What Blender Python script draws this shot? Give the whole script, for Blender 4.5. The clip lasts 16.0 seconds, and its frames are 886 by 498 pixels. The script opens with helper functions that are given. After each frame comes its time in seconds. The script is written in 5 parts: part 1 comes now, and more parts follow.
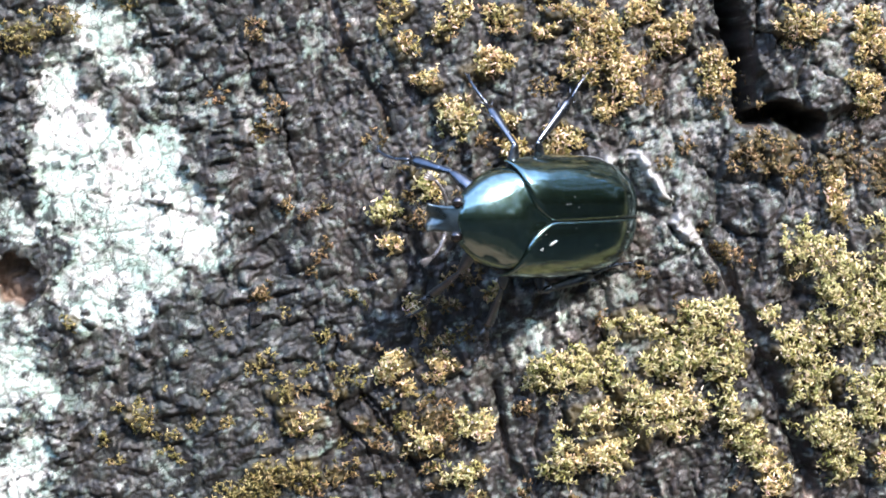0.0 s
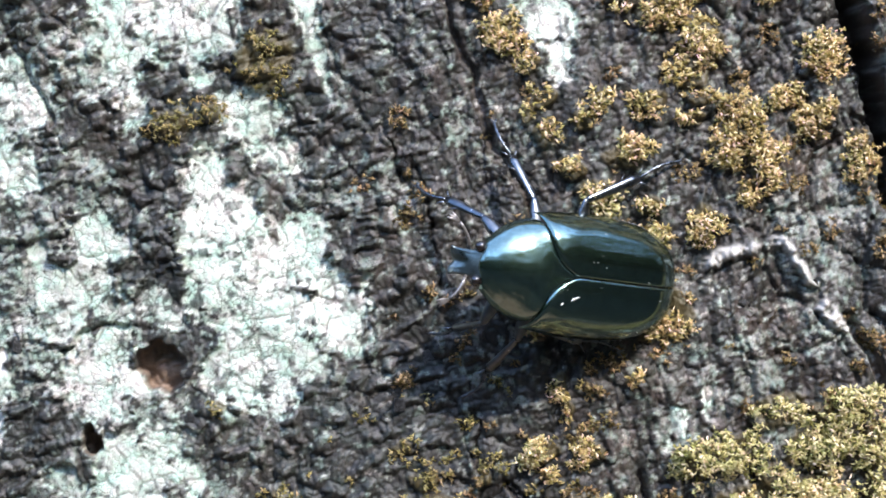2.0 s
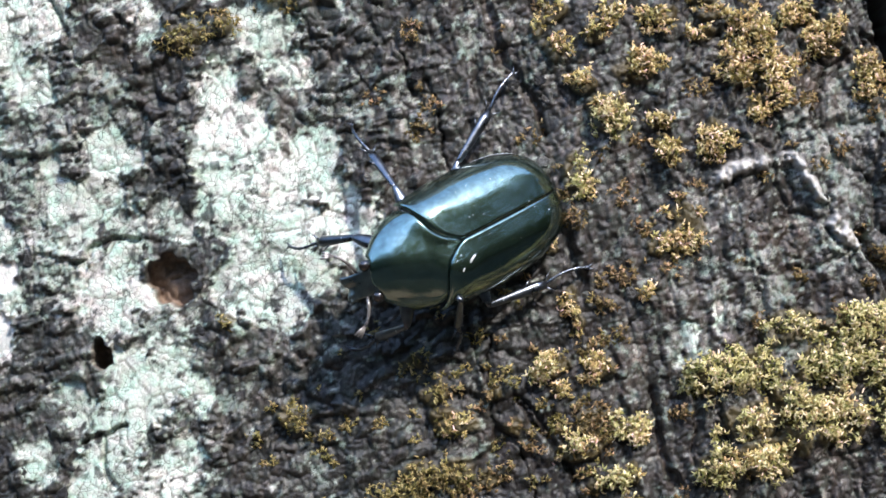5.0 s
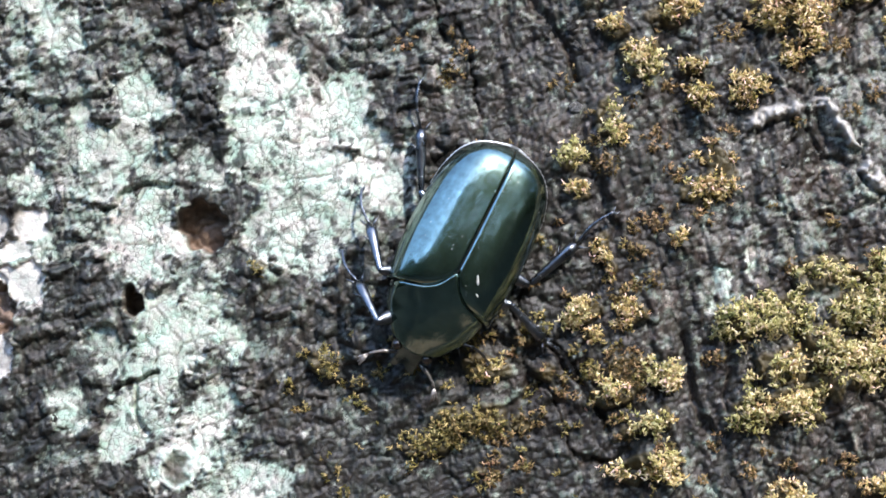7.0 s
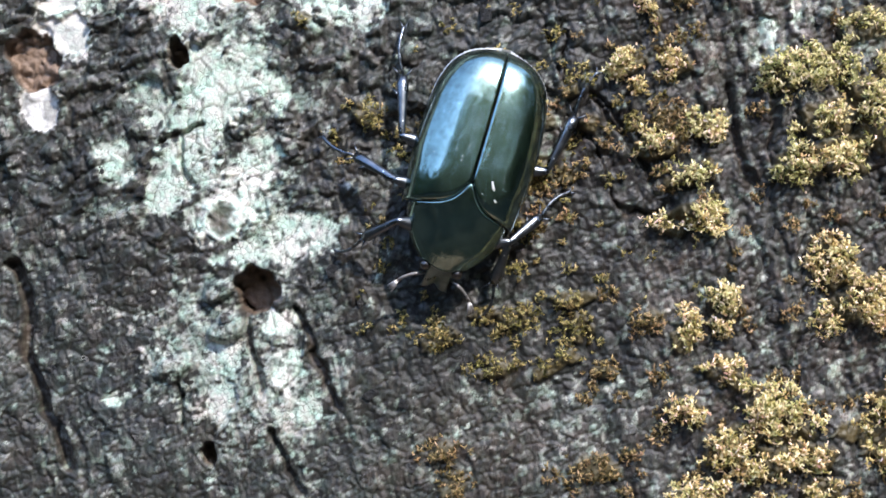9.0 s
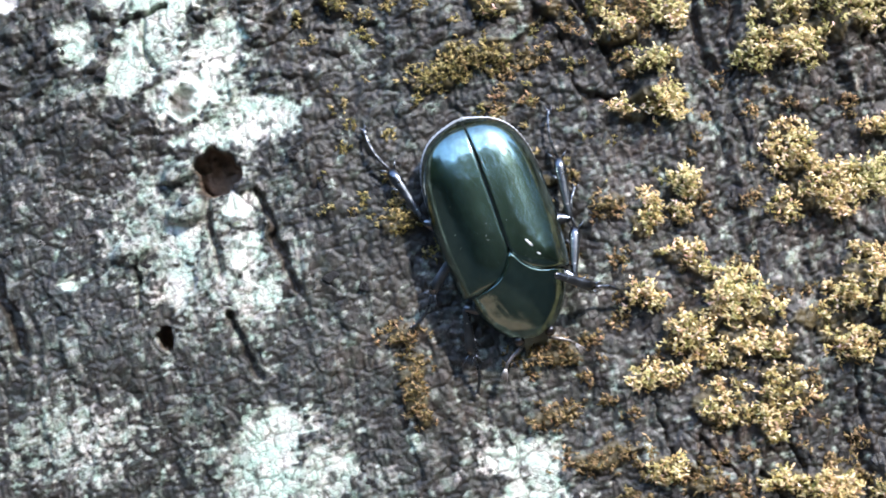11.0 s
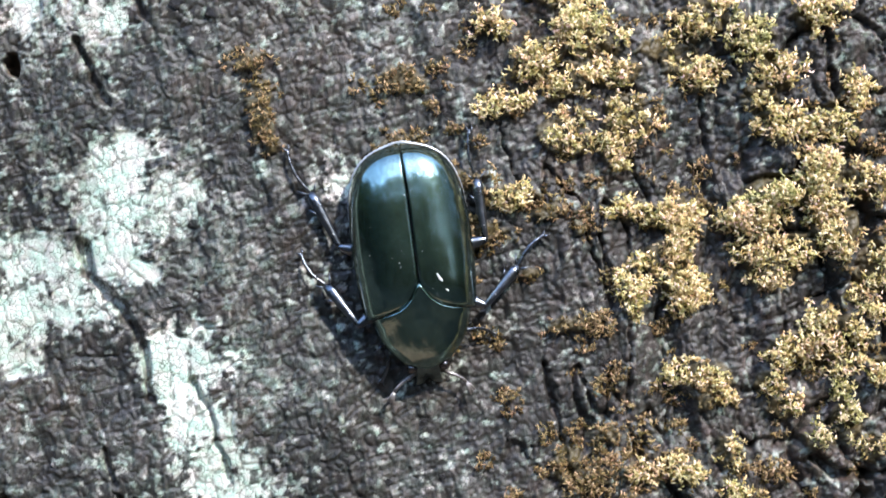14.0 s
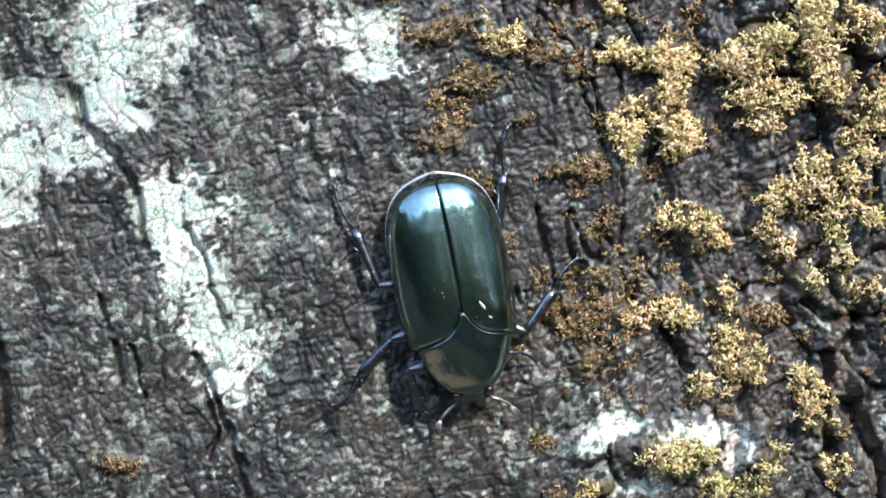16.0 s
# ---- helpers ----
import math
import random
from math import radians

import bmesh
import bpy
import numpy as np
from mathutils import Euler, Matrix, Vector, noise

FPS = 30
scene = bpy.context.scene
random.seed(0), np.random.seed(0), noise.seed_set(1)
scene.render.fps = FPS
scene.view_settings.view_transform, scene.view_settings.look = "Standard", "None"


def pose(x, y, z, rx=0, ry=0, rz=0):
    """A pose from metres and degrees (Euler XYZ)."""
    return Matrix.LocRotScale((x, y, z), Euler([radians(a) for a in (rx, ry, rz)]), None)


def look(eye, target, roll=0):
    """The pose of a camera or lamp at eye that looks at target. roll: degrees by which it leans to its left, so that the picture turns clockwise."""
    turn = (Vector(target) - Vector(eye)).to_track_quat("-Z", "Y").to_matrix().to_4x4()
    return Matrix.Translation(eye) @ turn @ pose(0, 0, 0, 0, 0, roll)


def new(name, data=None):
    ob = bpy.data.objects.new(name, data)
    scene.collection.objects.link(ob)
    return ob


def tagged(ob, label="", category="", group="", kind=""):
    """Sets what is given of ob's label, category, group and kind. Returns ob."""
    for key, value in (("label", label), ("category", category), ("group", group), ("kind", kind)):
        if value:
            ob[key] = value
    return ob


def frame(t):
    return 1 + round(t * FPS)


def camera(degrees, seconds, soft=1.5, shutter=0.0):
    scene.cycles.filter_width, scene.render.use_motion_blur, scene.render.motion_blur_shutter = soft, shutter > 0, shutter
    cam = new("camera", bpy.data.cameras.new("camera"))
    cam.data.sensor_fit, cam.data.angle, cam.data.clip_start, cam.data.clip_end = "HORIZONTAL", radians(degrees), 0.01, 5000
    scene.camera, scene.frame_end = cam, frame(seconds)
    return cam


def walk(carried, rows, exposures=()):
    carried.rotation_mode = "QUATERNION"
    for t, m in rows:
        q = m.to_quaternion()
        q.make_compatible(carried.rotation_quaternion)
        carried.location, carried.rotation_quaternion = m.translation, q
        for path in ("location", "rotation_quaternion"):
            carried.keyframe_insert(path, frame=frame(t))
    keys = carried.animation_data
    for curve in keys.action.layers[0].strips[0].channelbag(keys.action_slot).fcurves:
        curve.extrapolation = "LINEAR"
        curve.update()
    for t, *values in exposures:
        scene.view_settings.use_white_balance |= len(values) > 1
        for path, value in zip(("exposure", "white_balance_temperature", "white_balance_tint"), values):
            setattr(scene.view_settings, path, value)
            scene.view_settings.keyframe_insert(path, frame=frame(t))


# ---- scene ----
cam = camera(24.0, 16.0, soft=1.65, shutter=0.22)
PATH = [
    (0, (-0.01960, -0.00045, 1.32287), (-0.00036, 0.24775, 1.29994), 0.61),
    (0.5, (-0.02182, 0.00058, 1.32362), (0.00187, 0.24827, 1.29934), 0.72),
    (1, (-0.01848, -0.00024, 1.32244), (0.00056, 0.24781, 1.29774), 0.59),
    (1.5, (-0.01623, -0.00046, 1.31957), (-0.00989, 0.24902, 1.30483), 0.34),
    (2, (-0.02049, -0.00079, 1.32018), (-0.01759, 0.24900, 1.31017), 0.25),
    (2.5, (-0.02782, 0.00011, 1.32666), (-0.02284, 0.24972, 1.31361), 0.61),
    (3, (-0.02572, 0.00108, 1.32845), (-0.01499, 0.24999, 1.30774), 0.89),
    (3.2, (-0.02091, 0.00043, 1.32398), (-0.01381, 0.24963, 1.30526), 0.77),
    (5.3, (-0.01959, -0.00132, 1.29288), (-0.01883, 0.24857, 1.29996), 0.46),
    (5.5, (-0.01974, -0.00116, 1.29250), (-0.01896, 0.24878, 1.29779), 0.46),
    (6, (-0.02281, -0.00050, 1.28558), (-0.02376, 0.24936, 1.29392), 0.47),
    (6.5, (-0.02638, -0.00086, 1.28903), (-0.02728, 0.24911, 1.29240), 0.43),
    (7, (-0.02445, -0.00077, 1.28926), (-0.02260, 0.24919, 1.29323), 0.42),
    (7.5, (-0.02257, -0.00035, 1.28817), (-0.02093, 0.24964, 1.28930), 0.48),
    (8, (-0.02119, 0.00001, 1.28305), (-0.02200, 0.25001, 1.28236), 0.49),
    (8.5, (-0.02179, -0.00004, 1.28060), (-0.02564, 0.24971, 1.27008), 0.47),
    (8.7, (-0.02311, -0.00108, 1.27909), (-0.02691, 0.24856, 1.26619), 0.47),
    (10.8, (-0.02557, -0.00192, 1.24700), (-0.02200, 0.24802, 1.25156), 0.93),
    (11, (-0.03040, -0.00193, 1.24624), (-0.02282, 0.24793, 1.24927), 0.98),
    (11.5, (-0.02756, -0.00280, 1.24045), (-0.01371, 0.24680, 1.24393), 1.09),
    (12, (-0.01810, -0.00388, 1.23804), (-0.00697, 0.24587, 1.23659), 1.14),
    (12.5, (-0.01727, -0.00454, 1.23337), (-0.00507, 0.24513, 1.23001), 1.04),
    (13, (-0.02211, -0.00453, 1.23143), (-0.00737, 0.24494, 1.22455), 1.13),
    (13.5, (-0.02334, -0.00366, 1.22947), (-0.00524, 0.24551, 1.22021), 1.23),
    (14, (-0.02035, -0.00429, 1.22841), (-0.00380, 0.24489, 1.21687), 1.30),
    (14.5, (-0.02006, -0.00438, 1.22770), (-0.00333, 0.24440, 1.20960), 1.39),
    (15, (-0.01985, -0.00510, 1.22054), (-0.00334, 0.24369, 1.20238), 1.26),
    (15.5, (-0.01909, -0.00560, 1.22026), (-0.00279, 0.24311, 1.20083), 1.12),
    (16, (-0.02055, -0.00506, 1.22260), (-0.00270, 0.24312, 1.19829), 1.10),
]
EXPOSURES = [(0.0, 0.66, 6330, 14), (0.5, 0.65, 6330, 14), (1.5, 0.63, 6310, 13), (2.5, 0.16, 6490, 11), (3.0, 0.12, 6490, 11), (5.5, 0.24, 6490, 12), (8.5, 0.23, 6440, 11), (11.0, 0.55, 6350, 12), (12.0, 0.57, 6350, 12), (14.0, 0.53, 6370, 12), (16.0, 0.51, 6370, 12)]
walk(cam, [(t, look(eye, target, roll)) for t, eye, target, roll in PATH], exposures=EXPOSURES)

# ---- world, sun ----
SUN_DIR = Vector((0.35, -0.63, 0.69)).normalized()
world = bpy.data.worlds.new("world")
scene.world = world
world.use_nodes = True
wn = world.node_tree
sky = wn.nodes.new("ShaderNodeTexSky")
sky.sky_type, sky.sun_disc = "NISHITA", False
sky.dust_density, sky.ozone_density = 0.7, 2.4
sky.sun_elevation = math.asin(SUN_DIR.z)
sky.sun_rotation = math.atan2(SUN_DIR.x, SUN_DIR.y)
wn.nodes["Background"].inputs["Strength"].default_value = 0.72
wn.links.new(sky.outputs[0], wn.nodes["Background"].inputs["Color"])
sun = new("sun", bpy.data.lights.new("sun", "SUN"))
sun.data.energy, sun.data.angle, sun.data.color = 5.0, radians(0.8), (1.0, 0.96, 0.91)
sun.matrix_world = look(SUN_DIR * 30, (0, 0, 0))

# ---- trunk geometry: p across the grain, q along it, h out of the bark (millimetres) ----
DEPTH, RADIUS, AXIS_X, MID_Z, LEAN = 0.24833, 0.5, -0.005, 1.25, radians(13)


def on_trunk(p, q, h):
    """World places of bark coordinates in millimetres."""
    p, q, h = np.asarray(p) * 1e-3, np.asarray(q) * 1e-3, np.asarray(h) * 1e-3
    x = AXIS_X + p * math.cos(LEAN) - q * math.sin(LEAN)
    z = MID_Z + p * math.sin(LEAN) + q * math.cos(LEAN)
    y = DEPTH + RADIUS - np.sqrt(RADIUS ** 2 - p ** 2) - h
    return np.stack([x, y, z], -1)


def trunk_y(x, z):
    p = (x - AXIS_X) * math.cos(LEAN) + (z - MID_Z) * math.sin(LEAN)
    return DEPTH + RADIUS - math.sqrt(RADIUS ** 2 - p * p)


# ---- materials ----
def material(name):
    m = bpy.data.materials.new(name)
    m.use_nodes = True
    return m, m.node_tree.nodes, m.node_tree.links, m.node_tree.nodes["Principled BSDF"]


def ramp(nodes, stops):
    r = nodes.new("ShaderNodeValToRGB")
    while len(r.color_ramp.elements) < len(stops):
        r.color_ramp.elements.new(0.5)
    for e, (at, c) in zip(r.color_ramp.elements, stops):
        e.position, e.color = at, (*c, 1)
    return r


def noise_node(nodes, links, scale, detail=4.0, rough=0.6):
    co = nodes.new("ShaderNodeTexCoord")
    n = nodes.new("ShaderNodeTexNoise")
    n.inputs["Scale"].default_value, n.inputs["Detail"].default_value, n.inputs["Roughness"].default_value = scale, detail, rough
    links.new(co.outputs["Object"], n.inputs["Vector"])
    return n


def mix(nodes, links, fac, a, b, blend="MIX"):
    m = nodes.new("ShaderNodeMix")
    m.data_type, m.blend_type = "RGBA", blend
    for sock, v in ((m.inputs[0], fac), (m.inputs[6], a), (m.inputs[7], b)):
        if isinstance(v, (tuple, float, int)):
            sock.default_value = (*v, 1) if isinstance(v, tuple) else v
        else:
            links.new(v, sock)
    return m.outputs[2]


def attribute(nodes, name):
    a = nodes.new("ShaderNodeAttribute")
    a.attribute_name = name
    return a.outputs["Fac"]


def bark_material():
    m, nodes, links, bsdf = material("bark")
    tone = ramp(nodes, [(0.0, (0.017, 0.016, 0.015)), (0.35, (0.036, 0.0335, 0.0305)), (0.7, (0.064, 0.060, 0.055)), (1.0, (0.22, 0.21, 0.19))])
    links.new(attribute(nodes, "tone"), tone.inputs[0])
    big = noise_node(nodes, links, 60.0, 5.0)
    hue = ramp(nodes, [(0.3, (0.80, 0.87, 0.92)), (0.5, (1.0, 1.0, 1.0)), (0.72, (1.24, 1.0, 0.83))])
    links.new(big.outputs[0], hue.inputs[0])
    base = mix(nodes, links, 1.0, tone.outputs[0], hue.outputs[0], "MULTIPLY")
    side = ramp(nodes, [(0.0, (0.95, 1.0, 0.92)), (1.0, (1.05, 1.0, 0.93))])
    links.new(attribute(nodes, "warm"), side.inputs[0])
    base = mix(nodes, links, 1.0, base, side.outputs[0], "MULTIPLY")
    fine = noise_node(nodes, links, 1500.0, 5.0, 0.7)
    grain = ramp(nodes, [(0.3, (0.74, 0.74, 0.74)), (0.7, (1.22, 1.22, 1.22))])
    links.new(fine.outputs[0], grain.inputs[0])
    base = mix(nodes, links, 1.0, base, grain.outputs[0], "MULTIPLY")
    pale = noise_node(nodes, links, 110.0, 6.0)
    crust = ramp(nodes, [(0.25, (0.36, 0.39, 0.31)), (0.38, (0.51, 0.56, 0.455)), (0.48, (0.52, 0.59, 0.49)), (0.58, (0.69, 0.70, 0.60)), (0.72, (0.71, 0.68, 0.575)), (0.85, (0.48, 0.425, 0.31))])
    links.new(pale.outputs[0], crust.inputs[0])
    stroke = nodes.new("ShaderNodeMix")
    stroke.data_type, stroke.blend_type = "RGBA", "MULTIPLY"
    stroke.inputs[0].default_value = 1.0
    links.new(base, stroke.inputs[6])
    before, base = stroke.inputs[7], stroke.outputs[2]
    crust2 = mix(nodes, links, 0.55, crust.outputs[0], mix(nodes, links, 1.0, crust.outputs[0], grain.outputs[0], "MULTIPLY"))
    base = mix(nodes, links, attribute(nodes, "lichen"), base, crust2)
    crackle = nodes.new("ShaderNodeTexVoronoi")
    crackle.feature = "DISTANCE_TO_EDGE"
    crackle.inputs["Scale"].default_value = 1450.0
    bent = mix(nodes, links, 0.0006, nodes["Texture Coordinate"].outputs["Object"], noise_node(nodes, links, 900.0, 2.0).outputs["Color"], "ADD")
    links.new(bent, crackle.inputs["Vector"])
    seam = ramp(nodes, [(0.0, (0.10, 0.10, 0.09)), (0.03, (0.55, 0.55, 0.53)), (0.055, (1, 1, 1))])
    links.new(crackle.outputs["Distance"], seam.inputs[0])
    where = ramp(nodes, [(0.44, (1, 1, 1)), (0.54, (0.40, 0.40, 0.40))])
    links.new(noise_node(nodes, links, 240.0, 3.0).outputs[0], where.inputs[0])
    base = mix(nodes, links, where.outputs[0], base, mix(nodes, links, 1.0, base, seam.outputs[0], "MULTIPLY"))
    speck = noise_node(nodes, links, 620.0, 3.0)
    tints = ramp(nodes, [(0.36, (0.87, 1.03, 0.99)), (0.5, (1.0, 1.0, 1.0)), (0.64, (1.10, 0.97, 1.02))])
    links.new(speck.outputs[0], tints.inputs[0])
    base = mix(nodes, links, 1.0, base, tints.outputs[0], "MULTIPLY")
    base = mix(nodes, links, attribute(nodes, "bare"), base, mix(nodes, links, 1.0, (0.72, 0.67, 0.61), grain.outputs[0], "MULTIPLY"))
    heartwood = mix(nodes, links, 1.0, (0.20, 0.135, 0.095), grain.outputs[0], "MULTIPLY")
    base = mix(nodes, links, attribute(nodes, "wood"), base, heartwood)
    base = mix(nodes, links, attribute(nodes, "mossy"), base, (0.075, 0.055, 0.018))
    links.new(base, bsdf.inputs["Base Color"])
    bsdf.inputs["Roughness"].default_value = 0.55
    bsdf.inputs["Specular IOR Level"].default_value = 0.45
    bump = nodes.new("ShaderNodeBump")
    bump.inputs["Strength"].default_value, bump.inputs["Distance"].default_value = 0.5, 0.00018
    plates = ramp(nodes, [(0.0, (0, 0, 0)), (0.14, (1, 1, 1))])
    links.new(crackle.outputs["Distance"], plates.inputs[0])
    upright = nodes.new("ShaderNodeMapping")
    upright.inputs["Rotation"].default_value = (0, LEAN, 0)
    links.new(nodes["Texture Coordinate"].outputs["Object"], upright.inputs["Vector"])
    squeeze = nodes.new("ShaderNodeMapping")
    squeeze.inputs["Scale"].default_value = (1700, 1700, 560)
    links.new(upright.outputs[0], squeeze.inputs["Vector"])
    fibre = nodes.new("ShaderNodeTexNoise")
    fibre.inputs["Scale"].default_value, fibre.inputs["Detail"].default_value, fibre.inputs["Roughness"].default_value = 1.0, 5.0, 0.65
    links.new(squeeze.outputs[0], fibre.inputs["Vector"])
    relief = mix(nodes, links, 0.6, mix(nodes, links, 0.5, fine.outputs[0], plates.outputs[0]), fibre.outputs[0])
    links.new(relief, bump.inputs["Height"])
    links.new(bump.outputs[0], bsdf.inputs["Normal"])
    strands = ramp(nodes, [(0.32, (0.72, 0.72, 0.72)), (0.5, (1.0, 1.0, 1.0)), (0.68, (1.40, 1.38, 1.34))])
    links.new(fibre.outputs[0], strands.inputs[0])
    links.new(strands.outputs[0], before)
    return m


def moss_material(name, stops):
    m, nodes, links, bsdf = material(name)
    geo = nodes.new("ShaderNodeNewGeometry")
    r = ramp(nodes, stops)
    links.new(geo.outputs["Random Per Island"], r.inputs[0])
    patch = noise_node(nodes, links, 420.0, 6.0, 0.7)
    shift = ramp(nodes, [(0.30, (0.52, 0.66, 0.42)), (0.48, (0.95, 1.0, 0.85)), (0.60, (1.06, 1.0, 0.98)), (0.72, (1.14, 0.96, 1.10))])
    links.new(patch.outputs[0], shift.inputs[0])
    col = mix(nodes, links, 1.0, r.outputs[0], shift.outputs[0], "MULTIPLY")
    # olive brown low on the sprigs, darkened there to add shade; dry tips pale
    height_tint = ramp(nodes, [(0.10, (0.36, 0.40, 0.26)), (0.50, (0.92, 0.90, 0.70)), (0.95, (1.42, 1.30, 1.60))])
    links.new(attribute(nodes, "tip"), height_tint.inputs[0])
    col = mix(nodes, links, 1.0, col, height_tint.outputs[0], "MULTIPLY")
    links.new(col, bsdf.inputs["Base Color"])
    bsdf.inputs["Roughness"].default_value = 0.6
    bsdf.inputs["Specular IOR Level"].default_value = 0.35
    # thin leaves let some light through
    thin, both = nodes.new("ShaderNodeBsdfTranslucent"), nodes.new("ShaderNodeMixShader")
    links.new(col, thin.inputs["Color"])
    both.inputs[0].default_value = 0.25
    links.new(bsdf.outputs[0], both.inputs[1])
    links.new(thin.outputs[0], both.inputs[2])
    links.new(both.outputs[0], nodes["Material Output"].inputs["Surface"])
    return m


def shell_material(name, colour, metal, rough, coat, pits):
    m, nodes, links, bsdf = material(name)
    n = noise_node(nodes, links, 900.0, 3.0)
    r = ramp(nodes, [(0.3, tuple(c * 0.8 for c in colour)), (0.70, tuple(c * 1.25 for c in colour)), (0.735, tuple(c * 1.25 for c in colour)), (0.75, (0.65, 0.65, 0.64))])
    links.new(n.outputs[0], r.inputs[0])
    links.new(r.outputs[0], bsdf.inputs["Base Color"])
    bsdf.inputs["Metallic"].default_value, bsdf.inputs["Roughness"].default_value = metal, rough
    bsdf.inputs["Coat Weight"].default_value, bsdf.inputs["Coat Roughness"].default_value = coat, 0.06
    worn = ramp(nodes, [(0.35, (rough * 0.8,) * 3), (0.65, (rough * 1.5,) * 3)])
    links.new(noise_node(nodes, links, 420.0, 5.0, 0.7).outputs[0], worn.inputs[0])
    links.new(worn.outputs[0], bsdf.inputs["Roughness"])
    dents = nodes.new("ShaderNodeBump")
    dents.inputs["Strength"].default_value, dents.inputs["Distance"].default_value = 0.35, 0.00012
    links.new(noise_node(nodes, links, 330.0, 2.0).outputs[0], dents.inputs["Height"])
    v = noise_node(nodes, links, 2600.0, 2.0)
    bump = nodes.new("ShaderNodeBump")
    bump.inputs["Strength"].default_value, bump.inputs["Distance"].default_value = pits, 0.00005
    links.new(v.outputs[0], bump.inputs["Height"])
    links.new(dents.outputs[0], bump.inputs["Normal"])
    links.new(bump.outputs[0], bsdf.inputs["Normal"])
    return m


def plain_material(name, stops, scale, rough, detail=6.0):
    m, nodes, links, bsdf = material(name)
    n = noise_node(nodes, links, scale, detail)
    r = ramp(nodes, stops)
    links.new(n.outputs[0], r.inputs[0])
    links.new(r.outputs[0], bsdf.inputs["Base Color"])
    bsdf.inputs["Roughness"].default_value = rough
    return m


BARK = bark_material()
MOSS_GOLD = moss_material("golden_moss", [(0.0, (0.30, 0.20, 0.075)), (0.3, (0.47, 0.36, 0.15)), (0.6, (0.628, 0.53, 0.267)), (0.85, (0.731, 0.63, 0.386)), (0.93, (0.783, 0.63, 0.488)), (1.0, (0.597, 0.37, 0.23))])
MOSS_AMBER = moss_material("amber_moss", [(0.0, (0.21, 0.14, 0.05)), (0.3, (0.37, 0.27, 0.10)), (0.6, (0.525, 0.43, 0.193)), (0.85, (0.67, 0.53, 0.322)), (0.93, (0.721, 0.56, 0.432)), (1.0, (0.474, 0.28, 0.175))])
MOSS_GREEN = moss_material("green_moss", [(0.0, (0.26, 0.24, 0.09)), (0.3, (0.40, 0.36, 0.15)), (0.75, (0.58, 0.51, 0.26)), (1.0, (0.72, 0.58, 0.40))])
MOSS_BROWN = moss_material("brown_moss", [(0.0, (0.075, 0.052, 0.024)), (0.5, (0.18, 0.125, 0.055)), (1.0, (0.38, 0.26, 0.13))])
MOSS_RUST = moss_material("rusty_moss", [(0.0, (0.09, 0.061, 0.028)), (0.5, (0.22, 0.155, 0.07)), (1.0, (0.44, 0.32, 0.17))])
MOSS_OLIVE = moss_material("olive_moss", [(0.0, (0.08, 0.07, 0.025)), (0.5, (0.20, 0.165, 0.06)), (1.0, (0.42, 0.33, 0.13))])
SHELL = shell_material("green_black_shell", (0.185, 0.255, 0.235), 1.0, 0.115, 0.55, 0.02)
def hazy_shell(m, colour, rough, share):
    """Adds the broad sheen of fine scratches and pits to a glossy shell."""
    nodes, links = m.node_tree.nodes, m.node_tree.links
    haze = nodes.new("ShaderNodeBsdfAnisotropic")
    haze.inputs["Color"].default_value, haze.inputs["Roughness"].default_value = (*colour, 1), rough
    both = nodes.new("ShaderNodeMixShader")
    both.inputs[0].default_value = share
    links.new(nodes["Principled BSDF"].outputs[0], both.inputs[1])
    links.new(haze.outputs[0], both.inputs[2])
    links.new(both.outputs[0], nodes["Material Output"].inputs["Surface"])


hazy_shell(SHELL, (0.10, 0.165, 0.12), 0.44, 0.17)
SHELL_DARK = shell_material("black_underside", (0.018, 0.020, 0.022), 0.4, 0.30, 0.3, 0.3)
LEG = shell_material("blue_black_leg", (0.125, 0.135, 0.15), 1.0, 0.27, 0.3, 0.10)
HEAD = shell_material("grey_green_head", (0.15, 0.18, 0.175), 1.0, 0.34, 0.25, 0.6)
RIM = shell_material("pale_bristles", (0.30, 0.31, 0.32), 0.5, 0.32, 0.3, 1.0)
# pale colour shared by the painted dent glints and the dust
GLINT_DUST = shell_material("pale_glint_and_dust", (0.55, 0.54, 0.50), 0.2, 0.35, 0.2, 0.5)
EYE = shell_material("dark_brown_eye", (0.012, 0.009, 0.008), 0.0, 0.15, 0.8, 0.1)
ANTENNA = shell_material("brown_antenna", (0.20, 0.18, 0.165), 0.5, 0.28, 0.4, 0.3)
UNSEEN_LITTER = plain_material("unseen_litter", [(0.3, (0.15, 0.085, 0.048)), (0.5, (0.30, 0.185, 0.11)), (0.7, (0.42, 0.27, 0.17))], 22.0, 0.9)
# unseen floor; forest shade is put into this near-black colour
SHADED_GROUND = plain_material("shaded_ground", [(0.3, (0.004, 0.005, 0.002)), (0.5, (0.010, 0.012, 0.006)), (0.7, (0.020, 0.022, 0.010))], 3.0, 0.95)
def leafy(m, share, gain):
    """Lets some of the light through, as thin leaves do."""
    nodes, links = m.node_tree.nodes, m.node_tree.links
    thin, both = nodes.new("ShaderNodeBsdfTranslucent"), nodes.new("ShaderNodeMixShader")
    through_colour = mix(nodes, links, 1.0, nodes["Color Ramp"].outputs[0], gain, "MULTIPLY")
    links.new(through_colour, thin.inputs["Color"])
    both.inputs[0].default_value = share
    links.new(nodes["Principled BSDF"].outputs[0], both.inputs[1])
    links.new(thin.outputs[0], both.inputs[2])
    links.new(both.outputs[0], nodes["Material Output"].inputs["Surface"])
    return m


